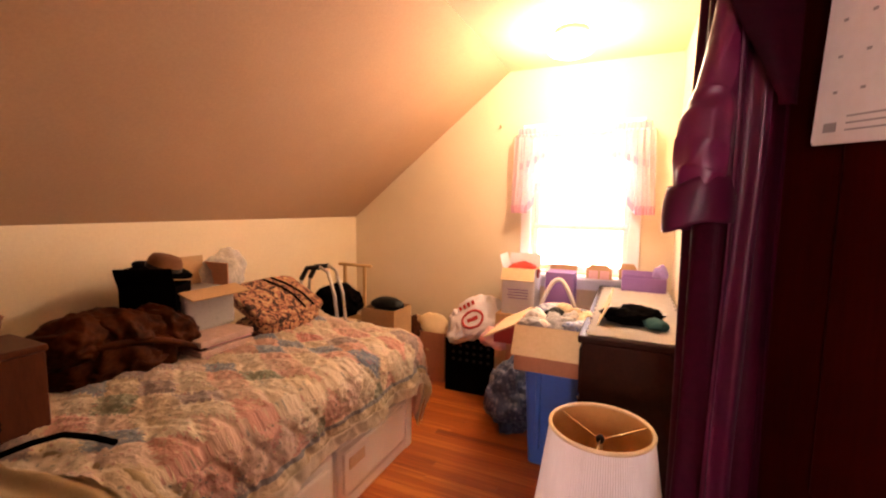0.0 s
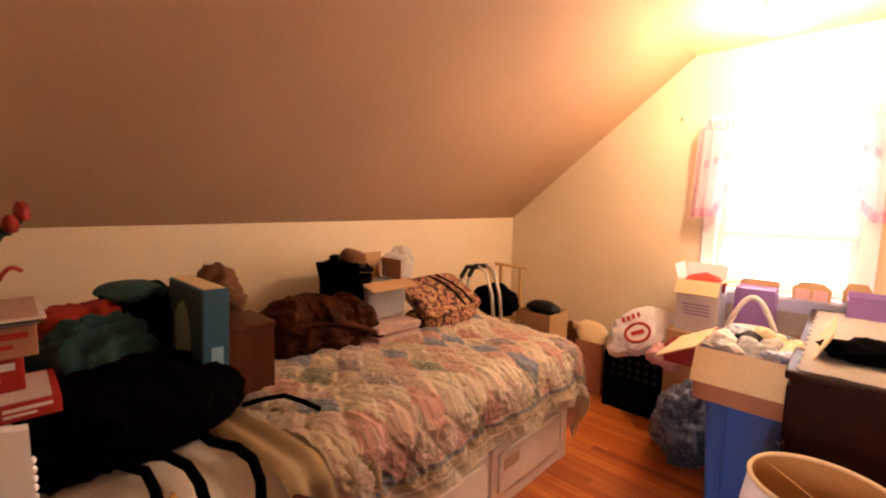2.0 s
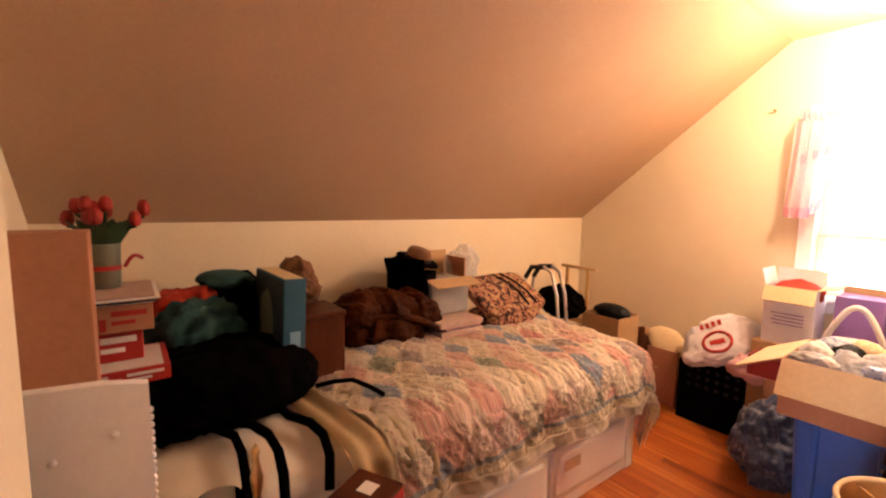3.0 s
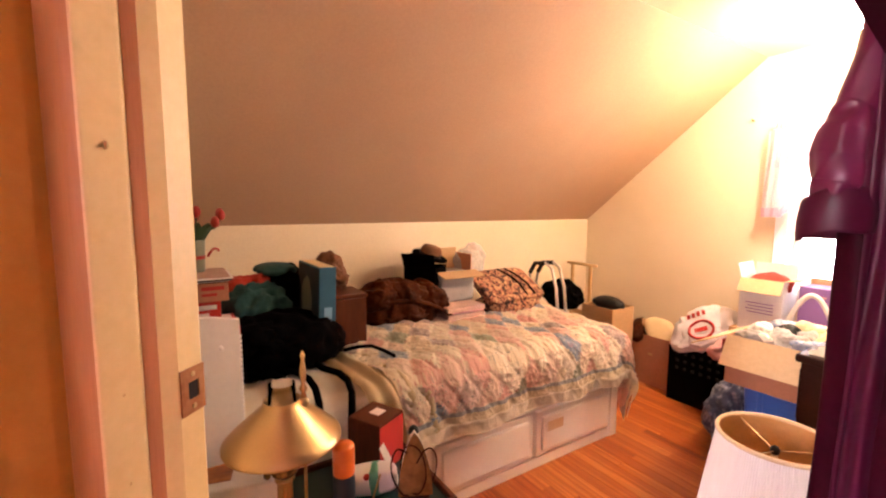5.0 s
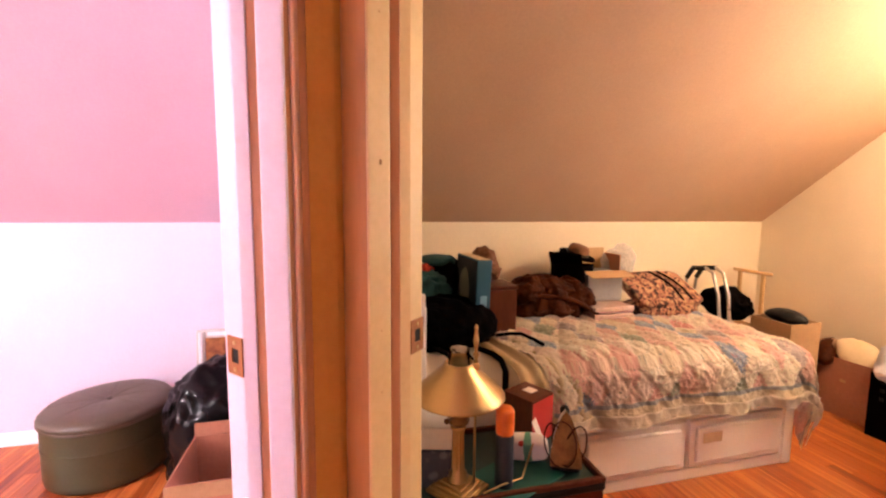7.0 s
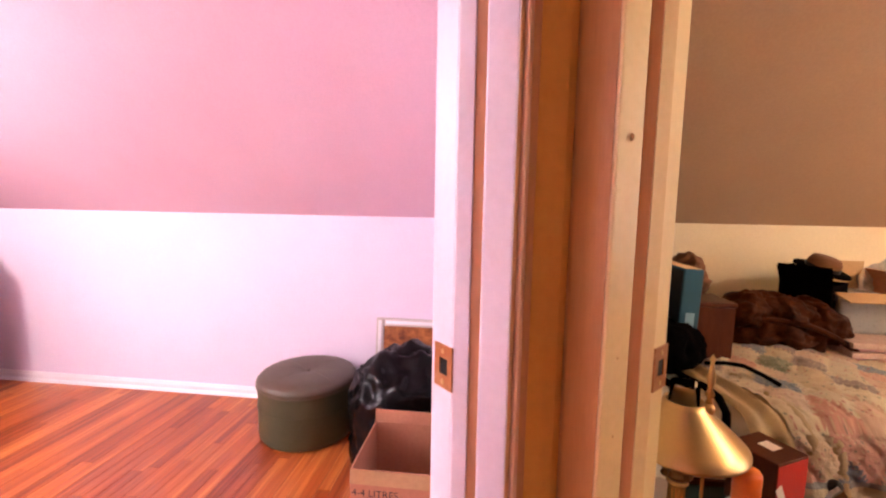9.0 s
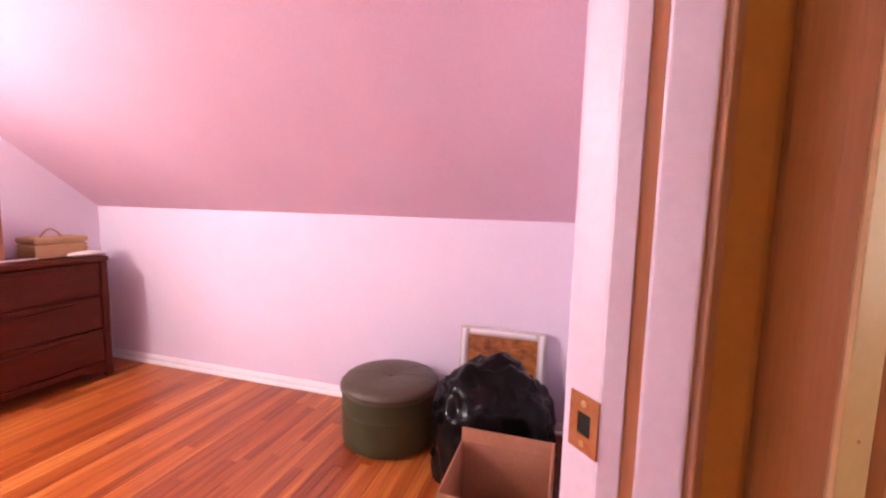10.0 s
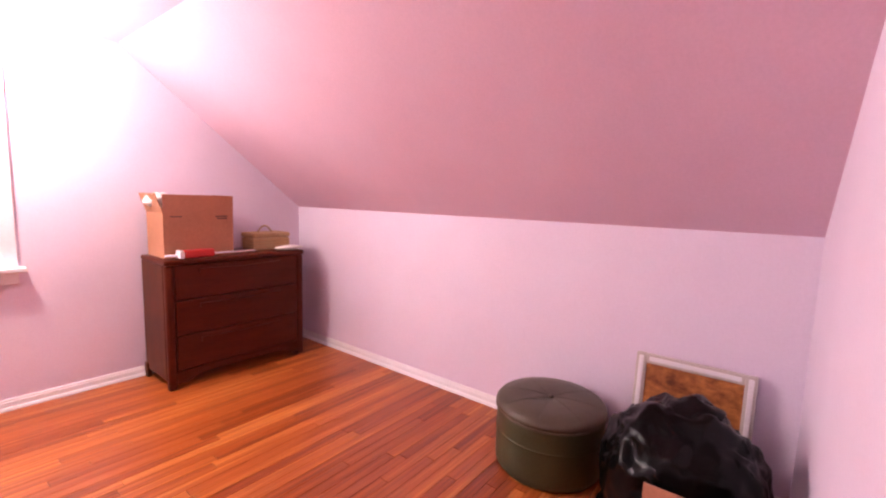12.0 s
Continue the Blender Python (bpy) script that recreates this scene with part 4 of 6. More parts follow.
def trash_bag():
    t = thing("garbage_bag", (-1.55, -0.72, 0), "full black plastic garbage bag tied at the top", "garbage bag")
    c = Vector((-1.56, -0.735, 0.24))
    bm = lump(c, (0.235, 0.25, 0.30), 0.15, 6, 7, floor=0.004, sub=5, power=0.8)
    for v in bm.verts:
        d = v.co - c
        v.co += d.normalized() * (0.010 * (1 - 2 * abs(noise.noise(Vector((d.x * 11, d.y * 15, d.z * 7)) + Vector((5, 2, 0))))) + 0.006 * (1 - 2 * abs(noise.noise(d * 34))))
        v.co.z = max(v.co.z, 0.003)
    part("bag", bm, BLACKP, t, smooth=True)
    part("knot", lump((-1.57, -0.72, 0.535), (0.07, 0.09, 0.055), 0.5, 16, 3, sub=3), BLACKP, t, "twisted bag neck", smooth=True)
    return t


trash_bag()
b_ = open_box("cardboard_box", -1.22, -0.90, -0.80, -0.455, 0.0, 0.37, (REDCARD, CARDIN), "open reddish brown cardboard box printed 4-4 LITRES",
              [("w", 0.05, 6), ("e", 0.05, 172), ("n", 0.05, -6)], rz=0)
letters("4-4 LITRES", 0.036, Matrix.Translation((-0.8992, -0.795, 0.275)) @ pose(0, 0, 0, 90, 0, 90), INK, b_)


def light_switch():
    t = thing("light_switch", (-0.546, PY2, 1.20), "white light switch plate with a dark toggle", "light switch")
    y = PY2 - 0.0005
    xa, xb = -0.594, -0.474
    za, zb = 1.200, 1.330
    xm, zm = (xa + xb) / 2, (za + zb) / 2
    part("plate", box(xa, xb, y - 0.012, y, za, zb, 0.006, seg=3), WHITE_PINKLIT, t)
    part("surround", box(xm - 0.020, xm + 0.020, y - 0.016, y - 0.010, zm - 0.036, zm + 0.036, 0.003), BEDWHITE, t, "ivory switch body")
    part("slot", box(xm - 0.006, xm + 0.006, y - 0.0175, y - 0.014, zm - 0.013, zm + 0.013, 0.001), INK, t, "dark toggle slot")
    part("toggle", box(xm - 0.0045, xm + 0.0045, y - 0.024, y - 0.015, zm - 0.012, zm - 0.002, 0.002), INK, t, "dark toggle")
    return t


light_switch()
# ---- cream room: door, robe, calendar ----
DOOR_FREE, DOOR_HINGE = Vector((0.305, 1.03, 0)), Vector((0.625, 0.26, 0))
DDIR = (DOOR_HINGE - DOOR_FREE).normalized()
DLEN = (DOOR_HINGE - DOOR_FREE).length
DM = Matrix.Translation(DOOR_FREE) @ Matrix.Rotation(math.atan2(DDIR.y, DDIR.x), 4, "Z")


def open_door():
    t = thing("door_1", tuple(DOOR_HINGE), "dark red-brown varnished wooden door standing open", "door", kind="structure")
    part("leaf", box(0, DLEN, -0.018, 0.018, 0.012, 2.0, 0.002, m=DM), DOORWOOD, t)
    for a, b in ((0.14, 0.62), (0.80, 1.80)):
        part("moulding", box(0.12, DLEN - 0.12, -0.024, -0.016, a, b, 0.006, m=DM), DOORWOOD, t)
    part("hook", tube([DM @ Vector(p) for p in ((0.10, -0.018, 1.90), (0.10, -0.06, 1.88), (0.10, -0.075, 1.905))], 0.005), BRASS, t, "brass coat hook")
    return t


open_door()


def calendar():
    t = thing("wall_calendar", tuple(DM @ Vector((0.22, -0.03, 1.375))), "white paper month calendar pinned on the door", "calendar")
    m = DM @ Matrix.Translation((0.075, -0.032, 1.375)) @ pose(0, 0, 0, 0, 4, 0)
    part("page", box(0, 0.30, -0.0015, 0.0015, 0, 0.36, m=m), PAPER, t)
    part("page", box(0.001, 0.299, -0.0045, -0.0022, 0.004, 0.36, m=m), PAPER, t)
    for r in range(5):
        for c in range(6):
            part("date_mark", box(0.03 + c * 0.045, 0.037 + c * 0.045, -0.0056, -0.0047, 0.075 + r * 0.052, 0.079 + r * 0.052, m=m), GREYPLASTIC, t)
    part("print_block", box(0.022, 0.044, -0.0056, -0.0047, 0.018, 0.032, m=m), GREYPLASTIC, t)
    for k in range(3):
        part("print_line", box(0.06, 0.20 - 0.02 * k, -0.0056, -0.0047, 0.018 + k * 0.010, 0.0205 + k * 0.010, m=m), GREYPLASTIC, t)
    return t


calendar()


def robe():
    t = thing("bathrobe", (0.20, 1.03, 0.30), "purple satin bathrobe hanging from the open door", "bathrobe")

    def body(u, v):
        a = math.tau * u
        z = 1.98 - 1.72 * v
        w = 0.034 + 0.036 * min(1, v / 0.16) + 0.014 * v
        f = 1 + (0.05 + 0.10 * v) * math.sin(5 * a + 1.6 * v) + 0.05 * math.sin(9 * a - 2.2 * v + 0.8)
        n = 0.016 * noise.noise(Vector((math.cos(a) * 1.6, math.sin(a) * 1.6, z * 1.8)))
        return Vector((0.216 + (w * f + n * 0.5) * math.cos(a), 1.030 + (w * f * 0.85 + n) * math.sin(a), z))

    # body and collar take the darkened satin, shade painted in
    part("body", sheet(140, 80, body), SATIN_SHADED, t, "satin body in long hanging folds", True)
    path_ = [(1.66, 0.192, 0.985, 0.030), (1.56, 0.182, 0.978, 0.033), (1.47, 0.168, 0.970, 0.036), (1.43, 0.158, 0.966, 0.045), (1.38, 0.151, 0.965, 0.049), (1.33, 0.150, 0.965, 0.045), (1.27, 0.150, 0.965, 0.040)]

    def sleeve(u, v):
        a = math.tau * u
        k = min(v * (len(path_) - 1), len(path_) - 1.001)
        p0, p1, q = path_[int(k)], path_[int(k) + 1], k - int(k)
        q = q * q * (3 - 2 * q)
        z, x, y, r = [p0[i] + (p1[i] - p0[i]) * q for i in range(4)]
        fold = 0.13 * (1 - 2 * abs(noise.noise(Vector((math.cos(a - 0.6) * 1.3 + v * 2.4, math.sin(a) * 1.3 - v * 1.6, v * 3.0))))) - 0.05
        pinch = -0.10 * math.exp(-((z - 1.455 - 0.02 * math.cos(a)) / 0.012) ** 2)
        r *= 1 + fold * min(1, v * 3) + pinch
        return Vector((x + r * math.cos(a) * 0.95, y + r * math.sin(a), z + 0.018 * math.cos(a + 2.4)))

    part("sleeve", sheet(72, 70, sleeve), SATIN, t, "shiny purple satin sleeve", True)

    def cuff(u, v):
        a = math.tau * u
        r = 0.050 + 0.003 * math.sin(2 * a + 1) + 0.005 * v
        roll = 0.004 * math.sin(math.pi * v)
        return Vector((0.150 + (r + roll) * math.cos(a), 0.965 + (r * 0.9 + roll) * math.sin(a), 1.322 - 0.084 * v + 0.012 * math.cos(a + 0.3) + 0.004 * math.sin(3 * a)))

    part("cuff", sheet(60, 10, cuff, 0.006), SATIN, t, "wide turned-back cuff", True)

    def collar(u, v):
        z = 1.96 - 0.52 * v
        left = 0.150 + 0.098 * max(0.0, min(1.0, (1.66 - z) / 0.21))
        right = 0.276 - 0.020 * max(0.0, (z - 1.60) / 0.36)
        return Vector((left + (right - left) * u, 0.925 - 0.020 * math.sin(math.pi * u) * (1 - 0.6 * v) + 0.012 * u + 0.004 * noise.noise(Vector((u * 2, v * 4, 3))), z))

    part("collar", sheet(24, 40, collar, 0.007), SATIN_SHADED, t, "wide shawl collar", True)

    def front(u, v):
        z = 1.60 - 1.25 * v
        x = 0.196 + 0.062 * u - 0.010 * v + 0.004 * math.sin(6 * v + 2 * u)
        y = 0.948 + 0.010 * math.sin(math.pi * u * 2.0 + 1.2 * v) + 0.036 * u ** 3 + 0.006 * noise.noise(Vector((u * 3, v * 5, 1)))
        return Vector((x, y, z))

    panel_ = part("front_panel", sheet(40, 60, front, 0.004), SATIN, t, "front panel of shiny satin", True)
    part("placket", sheet(8, 60, lambda u, v: front(0.16 * u, v) + Vector((-0.002, -0.0065 - 0.003 * math.sin(math.pi * u), 0)), 0.003), SATIN, panel_, "stitched front band", True)
    return t


robe()


# ---- curtain at the window ----
def curtain():
    x0, x1, y0 = -0.715, 0.145, GY1 - 0.055
    t = thing("curtain", ((x0 + x1) / 2, y0, 1.23), "sheer pink ruffled valance with gathered tails", "curtain")
    part("rod", tube([(x0 + 0.01, y0, 1.755), (x1 - 0.01, y0, 1.755)], 0.008), WHITE, t, smooth=True)
    part("heading", sheet(260, 6, lambda u, v: Vector((x0 + 0.02 + (x1 - x0 - 0.04) * u, y0 - 0.004 + (0.011 - 0.006 * math.sin(math.pi * v)) * math.sin(u * 210 + 2 * math.sin(u * 23)), 1.80 - 0.065 * v + 0.004 * math.sin(u * 95)))), SHEER2, t, "gathered heading with a small ruffle", True)

    def valance(u, v):
        drop = 0.155 + 0.03 * math.cos(math.tau * 2 * u)
        return Vector((x0 + 0.02 + (x1 - x0 - 0.04) * u, y0 - 0.004 + (0.012 + 0.006 * v) * math.sin(u * 105 + 1.5 * math.sin(u * 13)), 1.74 - drop * v))

    part("valance", sheet(220, 10, valance), SHEER, t, "short middle valance", True)
    part("ruffle", sheet(280, 4, lambda u, v: valance(u, 1.0) + Vector((0, -0.010 + 0.012 * math.sin(u * 190), 0.012 - 0.045 * v))), SHEER2, t, "gathered ruffle along the hem", True)
    for s, xa, xb in ((1, x0, -0.465), (-1, x1, -0.10)):
        def tail(u, v, s=s, xa=xa, xb=xb):
            low = 1.275 + 0.20 * max(0.0, u - 0.42) / 0.58 + (0.06 if u > 0.62 else 0.0)
            flare = -s * 0.018 * v * (1 - u)
            return Vector((xa + (xb - xa) * u + flare, y0 - 0.020 + (0.009 + 0.010 * v) * math.sin(u * 34 + v * 1.2) + 0.004 * math.sin(u * 80), 1.745 + (low - 1.745) * v))

        tl_ = part("tail", sheet(90, 26, tail), SHEER, t, "gathered side tail", True)
        part("tail_ruffle", sheet(130, 5, lambda u, v, f=tail: f(u, 1.0) + Vector((0, -0.008 + 0.011 * math.sin(u * 75 + v), 0.014 - 0.055 * v))), SHEER2, tl_, "pink ruffle on the tail", True)
    return t


curtain()
single("wall_hook", tube([(-0.83, GY1, 1.83), (-0.83, GY1 - 0.025, 1.828), (-0.83, GY1 - 0.03, 1.84)], 0.005), BRASS, "small brass hook in the cream gable wall", "hook")


# ---- dark dresser by the window, with runner ----
def side_dresser():
    x0, x1, y0, y1, h = -0.13, 0.265, 1.73, 2.90, 0.78
    t = thing("dark_dresser", ((x0 + x1) / 2, (y0 + y1) / 2, 0), "dark mahogany dresser with a polished top", "dresser")
    part("body", box(x0 + 0.015, x1, y0 + 0.015, y1 - 0.01, 0.08, h - 0.03, 0.004), BLACKWOOD, t)
    part("top", box(x0, x1, y0, y1, h - 0.03, h, 0.008, seg=3), BLACKWOOD, t)
    for k in range(3):
        d = part("drawer", box(x0 + 0.004, x0 + 0.02, y0 + 0.04, y1 - 0.04, 0.11 + k * 0.21, 0.30 + k * 0.21, 0.006), BLACKWOOD, t)
        for yy in (y0 + 0.3, y1 - 0.3):
            part("pull", tube(arc((x0 + 0.004, yy - 0.05, 0.205 + k * 0.21), (x0 + 0.004, yy + 0.05, 0.205 + k * 0.21), (-0.025, 0, -0.01), 8), 0.004), BRASS, d, "brass drawer pull")
    for xx in (x0 + 0.02, x1 - 0.05):
        for yy in (y0 + 0.02, y1 - 0.06):
            part("leg", box(xx, xx + 0.04, yy, yy + 0.04, 0, 0.09, 0.004), BLACKWOOD, t)
    return t


side_dresser()


def runner(u, v):
    e = 0.012 * abs(math.sin(u * 40)) * (1 if v in (0, 1) else 0)
    return Vector((-0.095 + 0.345 * v + (e if v == 1 else -e), 1.745 + 1.1 * u, 0.7835 + 0.003 * noise.noise(Vector((u * 12, v * 6, 0))) + 0.002))


single("lace_runner", sheet(80, 16, runner, 0.002), LACE, "cream lace runner on the dark dresser", "runner", True)
single("black_yarn", lump((0.06, 2.00, 0.815), (0.10, 0.085, 0.035), 0.5, 16, 5, floor=0.789, sub=4), BLACKC, "small heap of black yarn on the runner", "yarn", True)
single("teal_yarn", lump((0.15, 1.93, 0.806), (0.045, 0.04, 0.022), 0.5, 18, 8, floor=0.789, sub=3), TEAL, "small heap of teal yarn on the runner", "yarn", True)
single("lilac_balloon_bag", lump((0.21, 2.83, 0.885), (0.035, 0.045, 0.06), 0.35, 12, 12, floor=0.866, sub=4), sheer("lilac_film", (0.48, 0.36, 0.72), 0.25), "crumpled lilac plastic bag by the window", "bag", True)

# ---- boxes under the window ----
open_box("storage_carton", -0.74, -0.26, 2.66, 2.92, 0.0, 0.58, (CARD, CARDIN), "tall brown carton standing below the window", [])
single("carton_board", box(-0.74, -0.26, 2.66, 2.92, 0.582, 0.588), CARD, "flat sheet of cardboard on the carton", "cardboard")
b_ = open_box("white_carton", -0.71, -0.50, 2.69, 2.88, 0.589, 0.885, (CARTONWHITE, CARDLIGHT), "white printed carton with open flaps", [("s", 0.085, 150), ("w", 0.085, 15), ("e", 0.085, 75), ("n", 0.08, 5)])
for k in range(4):
    part("print_line", box(-0.675 + 0.01 * (k % 2), -0.54, 2.687, 2.6895, 0.745 - k * 0.018, 0.750 - k * 0.018), PURPLE, b_, "line of unreadable print")
single("red_scrap", lump((-0.60, 2.78, 0.85), (0.09, 0.08, 0.06), 0.3, 16, 2, sub=3), REDCLOTH, "red and brown scraps inside the white carton", "scraps", True)


def purple_box(x0, x1, y0, y1, z0, z1, label, mat, arch):
    t = thing("purple_carton", ((x0 + x1) / 2, (y0 + y1) / 2, z0), label, "carton", "cartons on the window sill")
    part("body", box(x0, x1, y0, y1, z0, z1, 0.003), mat, t)
    if arch:
        xm, w = (x0 + x1) / 2, (x1 - x0) / 2
        part("flap", prism([(x0, z1 - 0.05), (x0, z1 + 0.01), (xm - w * 0.6, z1 + 0.045), (xm + w * 0.6, z1 + 0.045), (x1, z1 + 0.01), (x1, z1 - 0.05)], "y", y0 - 0.006, y0 - 0.002), CARD, t, "brown tuck-in flap")
        for a, b in ((x0 + 0.015, xm - 0.006), (xm + 0.006, x1 - 0.015)):
            part("window_cut", box(a, b, y0 - 0.009, y0 - 0.0065, z1 - 0.05, z1 + 0.005), PINKCLOTH, t, "pale cut-out")
    else:
        part("flap", box(x0, x1, y1 - 0.005, y1, z1, z1 + 0.035), CARD, t, "raised cardboard flap")
        part("print_line", box((x0 + x1) / 2 - 0.03, (x0 + x1) / 2 + 0.03, y0 - 0.002, y0 - 0.0005, z1 - 0.05, z1 - 0.042), PINKCLOTH, t)
    return t


purple_box(-0.435, -0.265, 2.70, 2.86, 0.589, 0.875, "purple carton standing below the window", PURPLE, False)
open_box("storage_carton", -0.25, -0.14, 2.70, 2.92, 0.0, 0.62, (REDCARD, CARDIN), "narrow brown carton below the window", [])
purple_box(-0.215, -0.06, 2.92, 2.965, 0.83, 0.87, "brown and purple carton on the window sill", PURPLE, True)
purple_box(-0.02, 0.085, 2.915, 2.962, 0.83, 0.885, "brown and purple carton on the window sill", PURPLE, True)
open_box("long_carton", 0.00, 0.24, 2.77, 2.89, 0.785, 0.865, (PURPLE, CARDIN), "low open purple carton on the dresser", [("n", 0.03, 20)])

# ---- heap on the floor ----
b_ = open_box("open_carton", -0.42, -0.085, 1.90, 2.28, 0.536, 0.745, (REDCARD, CARDIN), "open carton full of odds and ends on a blue bin",
              [("s", 0.135, 152), ("w", 0.17, 118), ("e", 0.15, 24)])
for c in [c for c in b_.children if c.name.startswith("flap")]:
    c.data.materials[0] = CARDLIGHT
for k, (x, y, rx_, ry_, rz_, mat, lab) in enumerate((
        (-0.35, 1.97, 0.060, 0.045, 0.030, GREYPLASTIC, "grey plastic bottle in the carton"), (-0.25, 2.01, 0.060, 0.055, 0.045, FILM, "crumpled clear plastic bag in the carton"),
        (-0.16, 1.97, 0.055, 0.045, 0.030, BLUECHECK, "blue checked cloth in the carton"), (-0.13, 2.08, 0.040, 0.060, 0.045, BLANKET, "cream cloth in the carton"),
        (-0.36, 2.10, 0.040, 0.050, 0.035, PAPER, "crumpled white paper in the carton"), (-0.28, 2.12, 0.050, 0.040, 0.040, BLACKM, "black purse strap in the carton"),
        (-0.22, 2.17, 0.055, 0.050, 0.050, CARDLIGHT, "tan paper wrapping in the carton"), (-0.33, 2.21, 0.050, 0.045, 0.035, BLUECHECK, "blue rag in the carton"),
        (-0.30, 1.95, 0.030, 0.030, 0.030, SHEET, "white rag in the carton"), (-0.20, 2.08, 0.035, 0.035, 0.040, FILM, "clear plastic wrapping in the carton"))):
    single("carton_scrap", lump((x, y, 0.735), (rx_, ry_, rz_), 0.5, 22, 20 + k, sub=4), mat, lab, "scrap", True)
single("carton_filling", box(-0.41, -0.095, 1.91, 2.27, 0.545, 0.705, 0.01), SHEET, "folded pale cloths filling the carton", "cloth")


def bin_blue():
    t = thing("blue_bin", (-0.25, 2.2, 0), "tall blue plastic storage bin", "bin")
    x0, x1, y0, y1 = -0.40, -0.08, 2.03, 2.42
    bm = box(x0, x1, y0, y1, 0.0, 0.50, 0.02, seg=3)
    for v in bm.verts:
        k = 0.86 + 0.14 * v.co.z / 0.5
        v.co.x, v.co.y = (x0 + x1) / 2 + (v.co.x - (x0 + x1) / 2) * k, (y0 + y1) / 2 + (v.co.y - (y0 + y1) / 2) * k
    part("tub", bm, BLUE, t)
    part("rim", box(x0 - 0.012, x1 + 0.012, y0 - 0.012, y1 + 0.012, 0.495, 0.532, 0.010, seg=3), BLUE, t)
    for xx in (-0.33, -0.15):
        part("rib", box(xx - 0.012, xx + 0.012, y0 - 0.004, y0 + 0.03, 0.10, 0.495, 0.006), BLUE, t)
    return t


bin_blue()
single("blue_printed_bag", lump((-0.55, 2.36, 0.17), (0.11, 0.12, 0.20), 0.42, 9, 31, floor=0.003, sub=5), BLUEPRINT, "crumpled blue printed plastic bag on the floor", "bag", True)


def floor_crate():
    t = open_box("open_box", -1.58, -1.15, 2.77, 2.97, 0.0, 0.36, (REDCARD, CARDIN), "low open brown box with clothes at the gable wall", [])
    part("label_mark", box(-1.30, -1.27, 2.7685, 2.7695, 0.22, 0.235), BRASS, t, "small brass corner staple")
    return t


floor_crate()
single("straw_hat", lump((-1.24, 2.82, 0.40), (0.13, 0.028, 0.085), 0.14, 5, 41, sub=5, m=pose(0, 0, 0, -25, 25, 0)), BLANKET, "cream straw hat leaning in the box", "hat", True)
single("brown_shoe", lump((-1.42, 2.82, 0.37), (0.06, 0.12, 0.05), 0.2, 9, 42, sub=3, m=pose(0, 0, 0, 25, 0, 20)), LEATHER, "brown leather shoe in the box", "shoe", True)
single("folded_paper_bag", lump((-1.38, 2.88, 0.37), (0.13, 0.06, 0.07), 0.3, 9, 43, sub=3), CARD, "crumpled brown paper in the box", "paper", True)


def black_crate():
    t = open_box("black_crate", -1.10, -0.72, 2.68, 2.95, 0.0, 0.37, (BLACKC, BLACKC), "black plastic crate with a lattice side", [], category="crate")
    for i in range(7):
        for j in range(3):
            part("lattice_hole", box(-1.05 + i * 0.05, -1.03 + i * 0.05, 2.6765, 2.6795, 0.22 + j * 0.05, 0.24 + j * 0.05), BLACKM, t)
    return t


black_crate()


def white_bag():
    t = thing("shopping_bag", (-0.91, 2.74, 0.372), "white plastic shopping bag with a red print", "shopping bag")
    m = Matrix.Translation((-0.915, 2.77, 0.505)) @ pose(0, 0, 0, 0, -28, 10) @ pose(0, 0, 0, 58, 0, 0)
    bag = lump((0, 0, 0), (0.185, 0.130, 0.075), 0.22, 8, 51, sub=5, power=0.55)
    top_of = lambda x, y: max((v.co.z for v in bag.verts if abs(v.co.x - x) < 0.025 and abs(v.co.y - y) < 0.025), default=0.06)
    ring_at = [(0.074 * math.cos(math.tau * k / 28), -0.030 + 0.056 * math.sin(math.tau * k / 28)) for k in range(28)]
    ring = tube([Vector((x, y, top_of(x, y) - 0.004)) for x, y in ring_at], 0.0095, 6, closed=True)
    bars = [box(x, x + 0.018, 0.062, 0.092, top_of(x + 0.013, 0.077) - 0.006, top_of(x + 0.013, 0.077) + 0.002) for x in (-0.070, -0.036, -0.002, 0.032)]
    mid = box(-0.038, 0.040, -0.044, -0.018, top_of(0, -0.03) - 0.006, top_of(0, -0.03) + 0.002)
    part("bag", bag, CARTONWHITE, t, smooth=True).data.transform(m)
    part("red_ring", ring, RED, t, "red printed ring", True).data.transform(m)
    for bar in bars + [mid]:
        part("red_bar", bar, RED, t, "red printed bar").data.transform(m)
    return t


white_bag()
single("pink_cloth", lump((-0.72, 2.66, 0.44), (0.10, 0.10, 0.07), 0.4, 9, 61, floor=0.373, sub=4), PINKCLOTH, "bundle of pale pink cloth on the crate", "cloth", True)
REDPLASTIC = plain("dark_red_plastic", (0.26, 0.012, 0.012), 0.45)
open_box("red_basket", -0.70, -0.46, 2.50, 2.66, 0.45, 0.55, (REDPLASTIC, REDPLASTIC), "shallow red plastic basket", [], thick=0.008, category="basket")
open_box("carton_under_basket", -0.62, -0.45, 2.49, 2.655, 0.0, 0.448, (REDCARD, CARDIN), "brown carton under the red basket", [])


def white_basket():
    t = thing("handled_basket", (-0.33, 2.52, 0.54), "white wicker basket with a hoop handle", "basket")
    part("bowl", revolve([(0, 0.0), (0.07, 0.0), (0.10, 0.07), (0.105, 0.10), (0.095, 0.10), (0.06, 0.01), (0, 0.01)], (-0.33, 2.54, 0.60), 28), PAPER, t, smooth=True)
    part("handle", tube(arc((-0.43, 2.54, 0.69), (-0.23, 2.54, 0.69), (0, 0, 0.17), 20), 0.012), PAPER, t, smooth=True)
    return t


white_basket()
